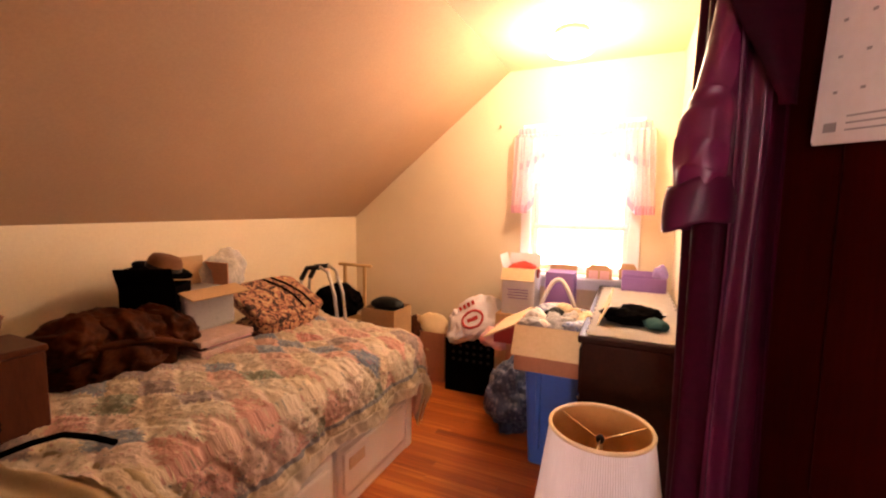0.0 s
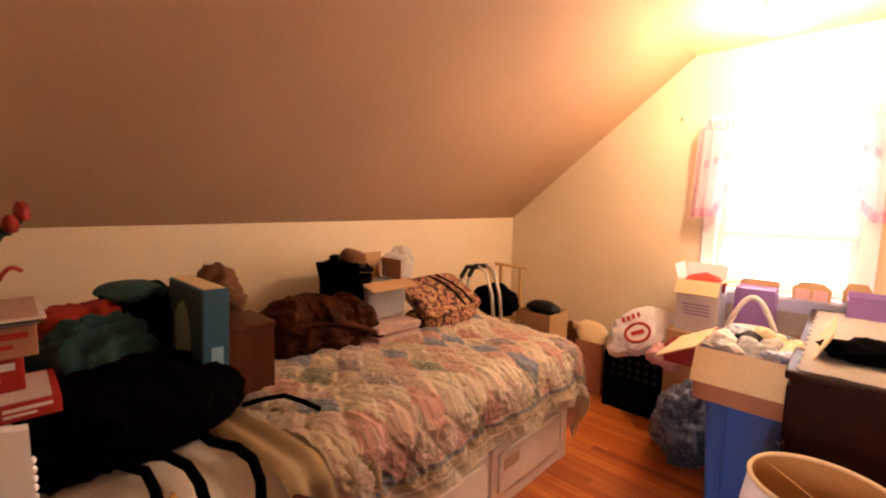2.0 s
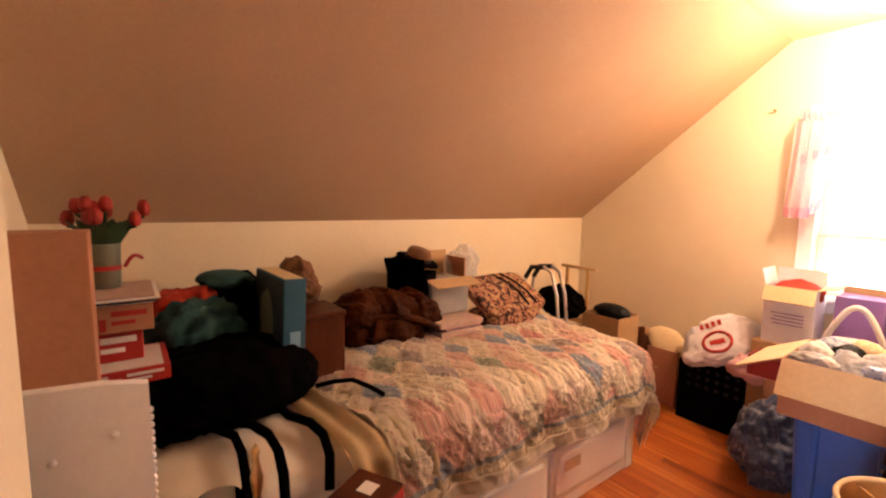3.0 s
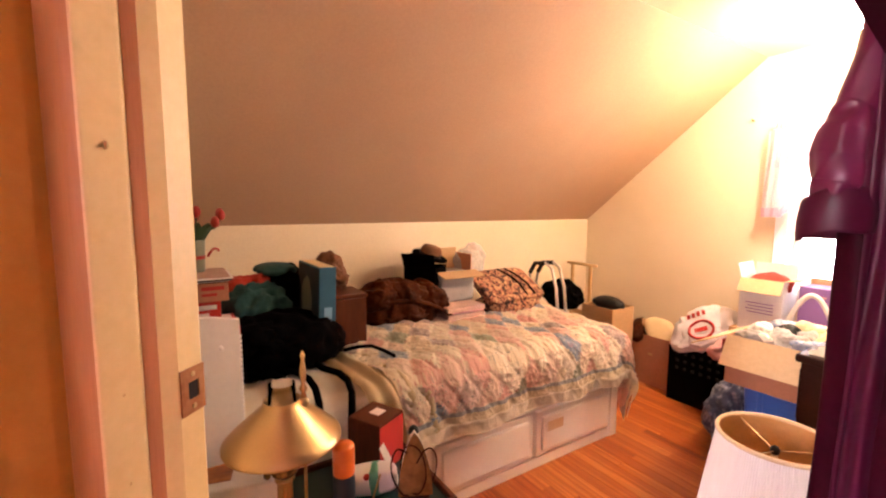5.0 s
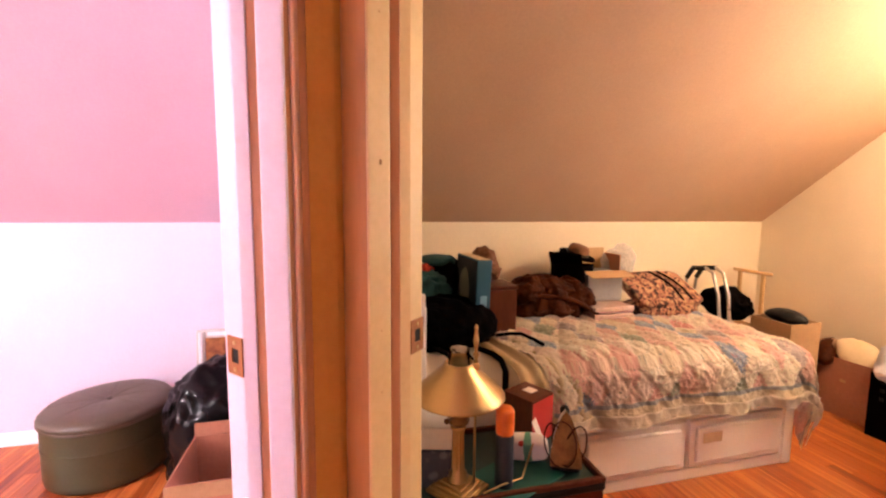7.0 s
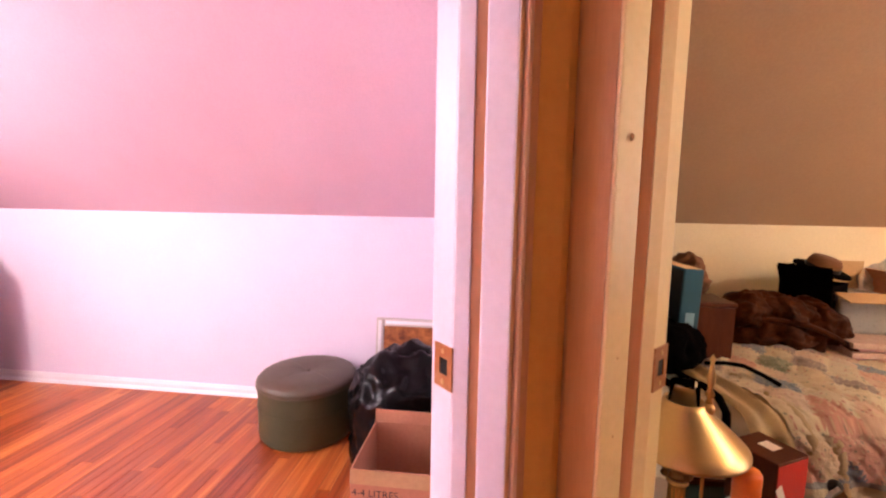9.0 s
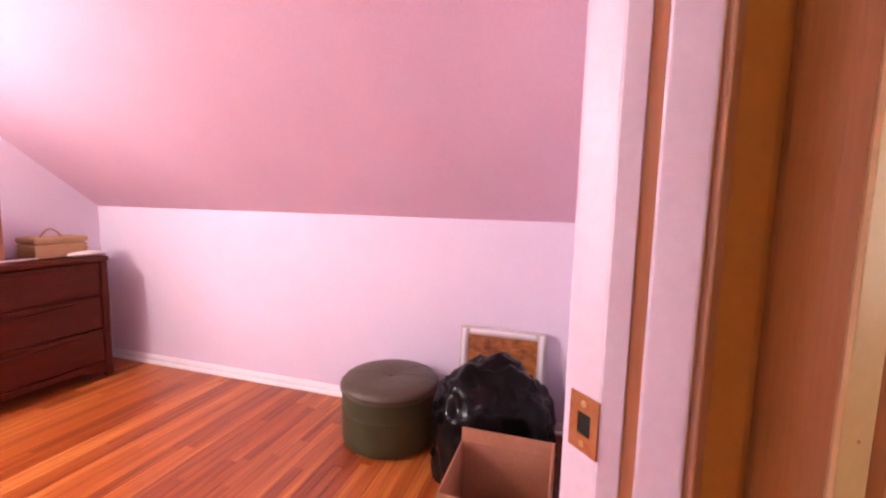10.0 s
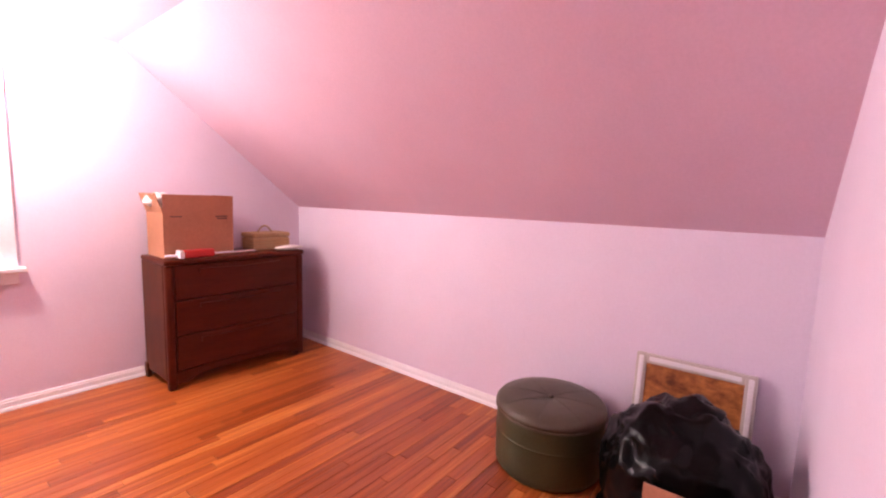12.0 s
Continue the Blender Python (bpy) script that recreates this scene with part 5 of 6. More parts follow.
open_box("carton_under_bag", -0.44, -0.10, 2.44, 2.655, 0.0, 0.598, (REDCARD, CARDIN), "brown carton behind the blue bin", [("n", 0.05, 85)])
single("black_purse", lump((-0.24, 2.46, 0.66), (0.15, 0.05, 0.055), 0.1, 8, 66, floor=0.6, sub=4, power=0.6), BLACKM, "black leather purse on the carton", "purse", True)


# ---- lamp with drum shade ----
def shade_lamp():
    x, y = -0.010, 1.265
    t = thing("table_lamp", (x, y, 0), "lamp with a white pleated shade standing on the floor", "lamp")
    pleat = lambda k, s, z: 0.0014 * (1 if k % 2 else -1)
    part("shade", revolve([(0.182, 0.345), (0.136, 0.665)], (x, y, 0), 300, fold=pleat), SHADECLOTH, t, "white pleated cloth shade")
    part("lining", revolve([(0.178, 0.347), (0.132, 0.663)], (x, y, 0), 60), SHADEIN, t, "tan inner lining", True)
    for r, z in ((0.136, 0.665), (0.182, 0.345)):
        part("trim", tube([(x + r * math.cos(math.tau * k / 60), y + r * math.sin(math.tau * k / 60), z) for k in range(60)], 0.006, 6, closed=True), BLANKET, t, "rolled fabric edge", True)
    for k in range(3):
        a = math.tau * k / 3 + 0.5
        part("spider", tube([(x, y, 0.627), (x + 0.133 * math.cos(a), y + 0.133 * math.sin(a), 0.655)], 0.0014, 6), BRASS, t)
    part("finial", revolve([(0, 0), (0.010, 0), (0.012, 0.012), (0.007, 0.02), (0, 0.024)], (x, y, 0.62), 14), BLACKM, t, smooth=True)
    part("stem", revolve([(0.0, 0.02), (0.085, 0.02), (0.08, 0.04), (0.03, 0.06), (0.055, 0.16), (0.06, 0.24), (0.03, 0.36), (0.012, 0.40), (0.008, 0.62), (0, 0.62)], (x, y, 0), 32), BRASS, t, smooth=True)
    part("base", revolve([(0, 0), (0.10, 0), (0.10, 0.015), (0.085, 0.022), (0, 0.022)], (x, y, 0), 32), BRASS, t, smooth=True)
    return t


shade_lamp()

# ---- things along the back of the bed ----
TOP = 0.605
single("red_shirt", lump((-1.72, 0.20, 0.86), (0.12, 0.13, 0.10), 0.42, 9, 71, sub=5), REDCLOTH, "crumpled red shirt on the heap", "shirt", True)
single("teal_cloth", lump((-1.58, 0.17, 0.76), (0.13, 0.14, 0.17), 0.35, 8, 72, floor=TOP, sub=5), TEAL, "teal green cloth bundle on the bed", "cloth", True)
single("dark_bag", lump((-1.76, 0.33, 0.80), (0.14, 0.10, 0.18), 0.14, 7, 73, floor=TOP, sub=5, power=0.5), BLACKC, "dark cloth bag standing on the bed", "bag", True)
single("teal_jumper", lump((-1.76, 0.32, 0.975), (0.12, 0.09, 0.03), 0.3, 9, 74, sub=4), TEAL, "dark teal jumper folded on the bag", "jumper", True)


def game_box():
    t = thing("blue_box", (-1.43, 0.425, TOP), "tall blue printed cardboard box on the bed", "box")
    m = Matrix.Translation((-1.505, 0.435, 0.61)) @ pose(0, 0, 0, 0, 0, 2) @ pose(0, 0, 0, -2, 0, 0)
    part("box_body", box(-0.155, 0.155, -0.045, 0.030, 0, 0.415, 0.004, m=m), BLUECARD, t)
    part("picture", box(-0.150, 0.150, -0.0465, -0.0453, 0.008, 0.405, m=m), NAVY, t, "dark picture side")
    part("picture_patch", lump((0, 0, 0), (0.07, 0.0012, 0.10), 0.3, 8, 3, sub=3), TIN, t, "pale shape in the picture").data.transform(m @ Matrix.Translation((-0.02, -0.0468, 0.24)))
    part("label_patch", box(0.1553, 0.1562, -0.03, 0.015, 0.04, 0.10, m=m), PAPER, t, "white printed patch")
    part("label_bar", box(0.1553, 0.1562, -0.022, 0.012, 0.17, 0.24, m=m), plain("light_blue_print", (0.20, 0.36, 0.50)), t)
    part("top_print", box(-0.145, 0.145, -0.038, 0.024, 0.4152, 0.4162, m=m), CARDLIGHT, t)
    return t


game_box()


def wood_box():
    t = thing("wooden_box", (-1.74, 0.80, TOP), "dark red-brown wooden box with a moulded foot", "box")
    part("carcass", box(-1.84, -1.64, 0.70, 0.875, 0.625, 0.865, 0.004), MAHOGX, t)
    part("lid", box(-1.845, -1.635, 0.695, 0.88, 0.866, 0.885, 0.005), MAHOGX, t)
    part("foot", box(-1.846, -1.632, 0.692, 0.882, 0.603, 0.626, 0.005), MAHOGX, t)
    return t


shift(wood_box(), 0.24, -0.235)
single("brown_knit_hat", lump((-1.62, 0.535, 0.955), (0.09, 0.07, 0.085), 0.4, 12, 81, floor=0.886, sub=5), KNIT, "brown knitted hat on the wooden box", "hat", True)


def folded_lump(centre, radii, seed, floor):
    """A soft bag with long slack folds running down from its middle."""
    bm = lump(centre, radii, 0.12, 4, seed, floor=floor, sub=5)
    c = Vector(centre)
    for v in bm.verts:
        d = v.co - c
        q = 1 - 2 * abs(noise.noise(Vector((d.y * 13 + d.x * 5 + seed, d.z * 4, 1.5))))
        v.co += d.normalized() * 0.032 * q
        if floor is not None:
            v.co.z = max(v.co.z, floor + 0.001)
    return bm


def leather_bag():
    t = thing("leather_bag", (-1.68, 0.97, TOP), "slouching brown leather shoulder bag", "bag")
    part("bag", folded_lump((-1.72, 0.97, 0.71), (0.16, 0.26, 0.135), 91, TOP), LEATHER, t, smooth=True)
    for k, (y, z, ry, rz_, tilt) in enumerate(((0.80, 0.80, 0.10, 0.075, 18), (0.95, 0.79, 0.15, 0.085, -14), (1.11, 0.76, 0.12, 0.085, -32), (0.98, 0.70, 0.19, 0.055, 8))):
        part("fold", lump((-1.66 + 0.02 * (k % 2), y, z), (0.10, ry, rz_), 0.34, 8, 92 + k, sub=5, m=pose(0, 0, 0, tilt, 0, 0)), LEATHER, t, "slack fold of leather", True)
    part("strap", tube(arc((-1.58, 0.80, 0.78), (-1.54, 1.22, 0.66), (0.03, 0, 0.05), 16), 0.012), LEATHER, t, smooth=True)
    return t


leather_bag()


def books():
    t = thing("paper_stack", (-1.66, 1.50, TOP), "stack of books and papers with pale edges", "papers")
    for k, (z0, z1, dx, mat) in enumerate(((0.606, 0.645, 0.0, PINKCLOTH), (0.646, 0.672, 0.01, AGED), (0.673, 0.690, -0.01, PINKCLOTH), (0.691, 0.716, 0.015, AGED))):
        part("book", box(-1.80 + dx, -1.57 + dx, 1.38 - dx, 1.63 - dx * 0.5, z0, z1, 0.003), mat, t)
    return t


shift(books(), 0.05, -0.20)


def grey_bin():
    t = thing("plastic_bin", (-1.80, 1.50, 0.717), "smoky plastic bin with a cardboard box in it", "bin")
    bm = box(-1.92, -1.68, 1.40, 1.64, 0.718, 0.88, 0.012)
    part("tub", bm, GREYPLASTIC, t)
    part("rim", box(-1.93, -1.67, 1.39, 1.65, 0.86, 0.885, 0.006), GREYPLASTIC, t)
    part("card_flap", box(-1.70, -1.60, 1.38, 1.66, 0.892, 0.897, m=Matrix.Translation((-1.68, 0, 0.89)) @ pose(0, 0, 0, 0, 14, 0) @ Matrix.Translation((1.68, 0, -0.89))), CARD, t, "brown cardboard flap")
    part("card_back", box(-1.92, -1.915, 1.45, 1.66, 0.885, 1.02, m=None), CARD, t, "raised brown cardboard flap")
    part("card_side", box(-1.90, -1.74, 1.655, 1.66, 0.885, 0.99, m=None), REDCARD, t, "raised reddish cardboard flap")
    return t


shift(grey_bin(), 0.04, -0.20)
open_box("black_carton", -1.87, -1.67, 1.075, 1.265, 0.605, 0.93, (BLACKC, BLACKC), "black carton with raised flaps beside the bin", [("s", 0.09, 24), ("w", 0.07, 14)], rz=38)


def straw_hat():
    t = thing("sun_hat", (-1.86, 1.36, 0.96), "straw hat with a black band in the black carton", "hat")
    m = Matrix.Translation((-1.82, 1.405, 0.985)) @ pose(0, 0, 0, -10, 16, 0) @ Matrix.Scale(0.9, 4)
    part("crown", revolve([(0.075, 0.005), (0.072, 0.045), (0.06, 0.068), (0, 0.072)], (0, 0, 0), 28), KNIT, t, smooth=True).data.transform(m)
    part("band", revolve([(0.0765, 0.004), (0.0755, 0.028)], (0, 0, 0), 28), BLACKM, t, "black hat band", True).data.transform(m)
    part("brim", revolve([(0.074, 0.006), (0.125, 0.0), (0.125, 0.004), (0.074, 0.010)], (0, 0, 0), 32), BLACKC, t, "dark brim", True).data.transform(m)
    return t


shift(straw_hat(), 0.04, -0.20)
single("clear_plastic_bag", lump((-1.86, 1.56, 0.90), (0.08, 0.10, 0.13), 0.35, 9, 101, sub=4), FILM, "puffed clear plastic bag against the wall", "plastic bag", True)


def tapestry_bag():
    t = thing("tapestry_bag", (-1.70, 1.80, TOP), "floral tapestry bag with dark straps", "bag")
    m = Matrix.Translation((-1.66, 1.72, 0.77)) @ pose(0, 0, 0, 0, 30, 4)
    part("bag", lump((0, 0, 0), (0.150, 0.235, 0.030), 0.05, 6, 111, sub=5, power=0.3), TAPESTRY, t, smooth=True).data.transform(m)
    for yy, ya in ((0.01, 0.05), (0.07, 0.12)):
        part("strap", tube(arc((-0.14, yy, 0.034), (0.14, ya, 0.036), (0, 0.03, 0.006), 12), 0.005), BLACKC, t, "thin dark strap", True).data.transform(m)
    part("underside", lump((-1.64, 1.72, 0.655), (0.12, 0.22, 0.055), 0.12, 6, 112, floor=TOP, sub=4, power=0.6), TAPESTRY, t, smooth=True)
    return t


tapestry_bag()


def walker():
    t = thing("walking_frame", (-1.70, 2.28, 0), "folding aluminium walking frame with black grips", "walker")
    for y in (2.13, 2.21):
        pts = [(-1.92, y, 0.01), (-1.90, y, 0.60), (-1.87, y, 0.80), (-1.82, y, 0.875), (-1.72, y, 0.885), (-1.66, y, 0.86), (-1.61, y, 0.72), (-1.57, y, 0.40), (-1.54, y, 0.01)]
        part("side_frame", tube(pts, 0.011, 10), STEEL, t, smooth=True)
        part("grip", tube(pts[2:5], 0.016, 10), BLACKM, t, "black foam grip", True)
        for p in (pts[0], pts[-1]):
            part("foot", revolve([(0, 0), (0.017, 0), (0.015, 0.035), (0, 0.035)], (p[0], p[1], 0), 14), BLACKM, t, "rubber foot")
    part("crossbar", tube([(-1.90, 2.13, 0.55), (-1.90, 2.21, 0.55)], 0.010, 10), STEEL, t)
    return t


walker()
single("black_sack", lump((-1.72, 2.30, 0.64), (0.18, 0.10, 0.10), 0.25, 7, 121, sub=5), BLACKC, "black bag slung on the walking frame", "bag", True)


def towel_rack():
    t = thing("wooden_rack", (-1.87, 2.72, 0), "light pine rack standing in the corner", "rack")
    for x in (-1.98, -1.80):
        part("post", box(x, x + 0.022, 2.70, 2.722, 0, 0.82, 0.003), PINE, t)
    part("rail", tube([(-2.02, 2.71, 0.82), (-1.73, 2.71, 0.82)], 0.012, 10), PINE, t, smooth=True)
    part("rail", box(-1.97, -1.79, 2.704, 2.718, 0.40, 0.44, 0.003), PINE, t)
    return t


towel_rack()
open_box("cardboard_box", -1.62, -1.36, 2.42, 2.66, 0.0, 0.58, (CARD, CARDIN), "brown cardboard box at the foot of the bed", [])
single("carton_packing", box(-1.61, -1.37, 2.43, 2.65, 0.01, 0.55, 0.01), BLACKC, "dark clothes packed in the box", "clothes")
single("black_boot", lump((-1.47, 2.53, 0.60), (0.12, 0.06, 0.045), 0.15, 8, 131, floor=0.552, sub=4), BLACKM, "black leather boot lying on the box", "boot", True)

# ---- head of the bed ----
single("black_coat", lump((-1.44, 0.27, 0.70), (0.20, 0.24, 0.13), 0.20, 5, 141, floor=TOP, sub=5), BLACKC, "black coat heaped on the bed", "coat", True)
single("black_backpack", lump((-1.42, 0.14, 0.70), (0.16, 0.14, 0.13), 0.24, 7, 142, floor=TOP, sub=5, power=0.8), BLACKC, "black bag lying on the bed", "bag", True)
for pts_, r in (([(-1.30, 0.20, 0.64), (-1.24, 0.225, 0.65), (-1.20, 0.27, 0.65), (-1.135, 0.298, 0.64), (-1.05, 0.300, 0.635), (-0.985, 0.294, 0.61), (-0.955, 0.29, 0.53)], 0.013),
                ([(-1.28, 0.36, 0.65), (-1.20, 0.372, 0.645), (-1.13, 0.412, 0.642), (-1.06, 0.424, 0.635), (-0.99, 0.415, 0.615), (-0.955, 0.40, 0.54)], 0.013),
                ([(-1.26, 0.18, 0.64), (-1.19, 0.222, 0.635), (-1.10, 0.223, 0.632), (-1.00, 0.213, 0.612), (-0.962, 0.205, 0.57)], 0.012),
                ([(-1.32, 0.50, 0.66), (-1.28, 0.55, 0.678), (-1.25, 0.60, 0.682), (-1.18, 0.63, 0.676), (-1.12, 0.648, 0.668)], 0.008)):
    bm = tube(pts_, r, 8)
    single("black_strap", bm, BLACKC, "black webbing strap trailing over the bed", "strap", True)


def printed_box(name, x0, x1, y0, y1, z0, z1, mat, ink, label, category):
    """A closed carton with bands and patches of print on its front and top."""
    t = thing(name, ((x0 + x1) / 2, (y0 + y1) / 2, z0), label, category)
    part("carton_body", box(x0, x1, y0, y1, z0, z1, 0.003), mat, t)
    h, w = z1 - z0, y1 - y0
    for k, (a, b, c, d) in enumerate(((0.06, 0.30, 0.15, 0.85), (0.36, 0.44, 0.10, 0.55), (0.50, 0.78, 0.30, 0.45), (0.50, 0.92, 0.60, 0.80))):
        part("print_patch", box(x1 + 0.0002, x1 + 0.0012, y0 + w * a, y0 + w * b, z0 + h * c, z0 + h * d), ink, t)
    part("top_sheet", box(x0 + 0.02, x1 - 0.01, y0 + 0.02, y1 - 0.015, z1 + 0.0003, z1 + 0.0022), ink, t)
    return t


def headboard_cabinet():
    t = thing("white_cabinet", (-0.85, -0.11, 0), "small white painted cabinet with knobs and beaded edge", "cabinet")
    top = [(-0.255, 0), (0.029, 0), (0.029, 1.000), (-0.03, 1.012), (-0.12, 1.018), (-0.255, 1.010)]
    part("front", prism(top, "x", -0.755, -0.735), WHITE, t)
    part("carcass", box(-0.90, -0.756, -0.255, 0.020, 0, 0.80, 0.003), WHITE, t)
    for y, z in ((-0.085, 0.915), (-0.015, 0.935)):
        part("knob", revolve([(0, 0), (0.0035, 0), (0.003, 0.004), (0.0055, 0.006), (0.0055, 0.009), (0, 0.011)], (-0.735, y, z), 16, m=pose(0, 0, 0, 0, 90, 0)), WHITE, t, smooth=True)
    for k in range(30):
        part("bead", lump((-0.742, 0.030, 0.955 - k * 0.0125), (0.005, 0.0038, 0.0055), 0, 1, 0, sub=2), WHITE, t)
    return t


headboard_cabinet()
single("upright_cardboard", box(-1.18, -1.08, -0.25, -0.05, 0.61, 1.212, 0.003), REDCARD, "upright brown cardboard carton behind the cabinet", "carton")
open_box("red_printed_box", -1.60, -1.36, -0.20, 0.06, 0.62, 0.80, (CARTONWHITE, CARDIN), "white box with red print on the bed", [])
printed_box("red_box", -1.56, -1.36, -0.15, 0.035, 0.845, 0.93, RED, PAPER, "red box with white print on the pile", "box")
printed_box("red_box", -1.50, -1.28, -0.10, 0.09, 0.802, 0.842, RED, PAPER, "flat red and white box on the pile", "box")
printed_box("small_carton", -1.55, -1.32, -0.12, 0.06, 0.933, 1.005, REDCARD, RED, "orange-brown carton on the red boxes", "carton")
mag = thing("magazines", (-1.43, -0.02, 1.0075), "stack of magazines on the red boxes", "magazines")
for k in range(4):
    part("magazine", box(-1.56 + 0.006 * (k % 3), -1.31 + 0.008 * ((k * 2) % 3), -0.12 + 0.007 * (k % 2), 0.065 + 0.006 * (k % 3), 1.0078 + 0.005 * k, 1.0122 + 0.005 * k, 0.001), (PAPER, INK, PAPER, AGED)[k], mag)


def tulips():
    x, y, z = -1.48, -0.040, 1.0285
    t = thing("flower_vase", (x, y, z), "grey tin vase of red artificial tulips", "vase")
    part("vase", revolve([(0, 0), (0.034, 0), (0.038, 0.12), (0.041, 0.125), (0.037, 0.125), (0.032, 0.01), (0, 0.01)], (x, y, z), 24), TIN, t, smooth=True)
    part("ribbon", revolve([(0.0372, 0.05), (0.0376, 0.064)], (x, y, z), 24), RED, t, "red ribbon")
    part("bow", tube(arc((x + 0.02, y + 0.045, z + 0.06), (x + 0.01, y + 0.085, z + 0.08), (0.02, 0, 0.02)), 0.005), RED, t)
    rng_ = random.Random(5)
    for k in range(14):
        a, q = rng_.random() * math.tau, 0.02 + 0.075 * rng_.random()
        tip = Vector((x + q * math.cos(a), y + q * 1.1 * math.sin(a), z + 0.165 + 0.05 * rng_.random()))
        stem = part("stem", tube(arc((x, y, z + 0.10), tip, (0, 0, 0.02), 6), 0.004, 6), GREENLEAF, t)
        bm = revolve([(0, 0), (0.011, 0.005), (0.016, 0.018), (0.0135, 0.034), (0.005, 0.045), (0, 0.041)], tuple(tip), 12, fold=lambda i, s, zz: 0.003 * math.cos(math.tau * i / s * 3))
        part("blossom", bm, TULIP, stem, "red tulip blossom", True)
    for k in range(13):
        a = math.tau * k / 13
        d = Vector((math.cos(a), math.sin(a), 0))
        part("leaf", sheet(8, 4, lambda u, v, d=d: Vector((x, y, z + 0.11)) + d * (0.03 + 0.06 * u) + Vector((-d.y, d.x, 0)) * (v - 0.5) * 0.035 * math.sin(math.pi * (0.1 + 0.9 * u)) + Vector((0, 0, 0.13 * u - 0.05 * u * u))), GREENLEAF, t, smooth=True)
    return t


tulips()

# ---- side table by the doorway ----
TZ = 0.44


def side_table():
    t = thing("side_table", (-0.70, 0.215, 0), "low dark side table with a green tray top", "table")
    m = Matrix.Translation((-0.70, 0.215, 0))
    part("top", box(-0.19, 0.19, -0.34, 0.34, TZ - 0.03, TZ - 0.002, 0.006, m=m), BLACKM, t)
    part("tray", box(-0.17, 0.17, -0.32, 0.32, TZ - 0.004, TZ, 0.001, m=m), plain("dark_green_enamel", (0.008, 0.034, 0.028), 0.35), t, "dark green tray")
    for a in ((-0.19, 0.19, -0.34, -0.325), (-0.19, 0.19, 0.325, 0.34), (-0.19, -0.175, -0.325, 0.325), (0.175, 0.19, -0.325, 0.325)):
        part("edge", box(*a, TZ - 0.004, TZ + 0.014, 0.003, m=m), MAHOGX, t, "raised dark wood edge")
    for x in (-0.17, 0.14):
        for y in (-0.31, 0.28):
            part("leg", box(x, x + 0.03, y, y + 0.03, 0, TZ - 0.03, 0.003, m=m), MAHOG, t)
    for a in ((-0.185, -0.172, -0.335, 0.335), (0.172, 0.185, -0.335, 0.335), (-0.171, 0.171, -0.335, -0.322), (-0.171, 0.171, 0.322, 0.335)):
        part("side_panel", box(*a, 0.02, TZ - 0.031, 0.002, m=m), MAHOG, t, "dark wood side")
    return t


side_table()
single("teal_folder", box(-0.09, 0.09, -0.12, 0.12, 0.001, 0.005, 0.001, m=Matrix.Translation((-0.60, 0.30, TZ)) @ pose(0, 0, 0, 0, 0, 24)), plain("teal_card", (0.004, 0.085, 0.070), 0.5), "teal card folder lying on the tray", "folder")


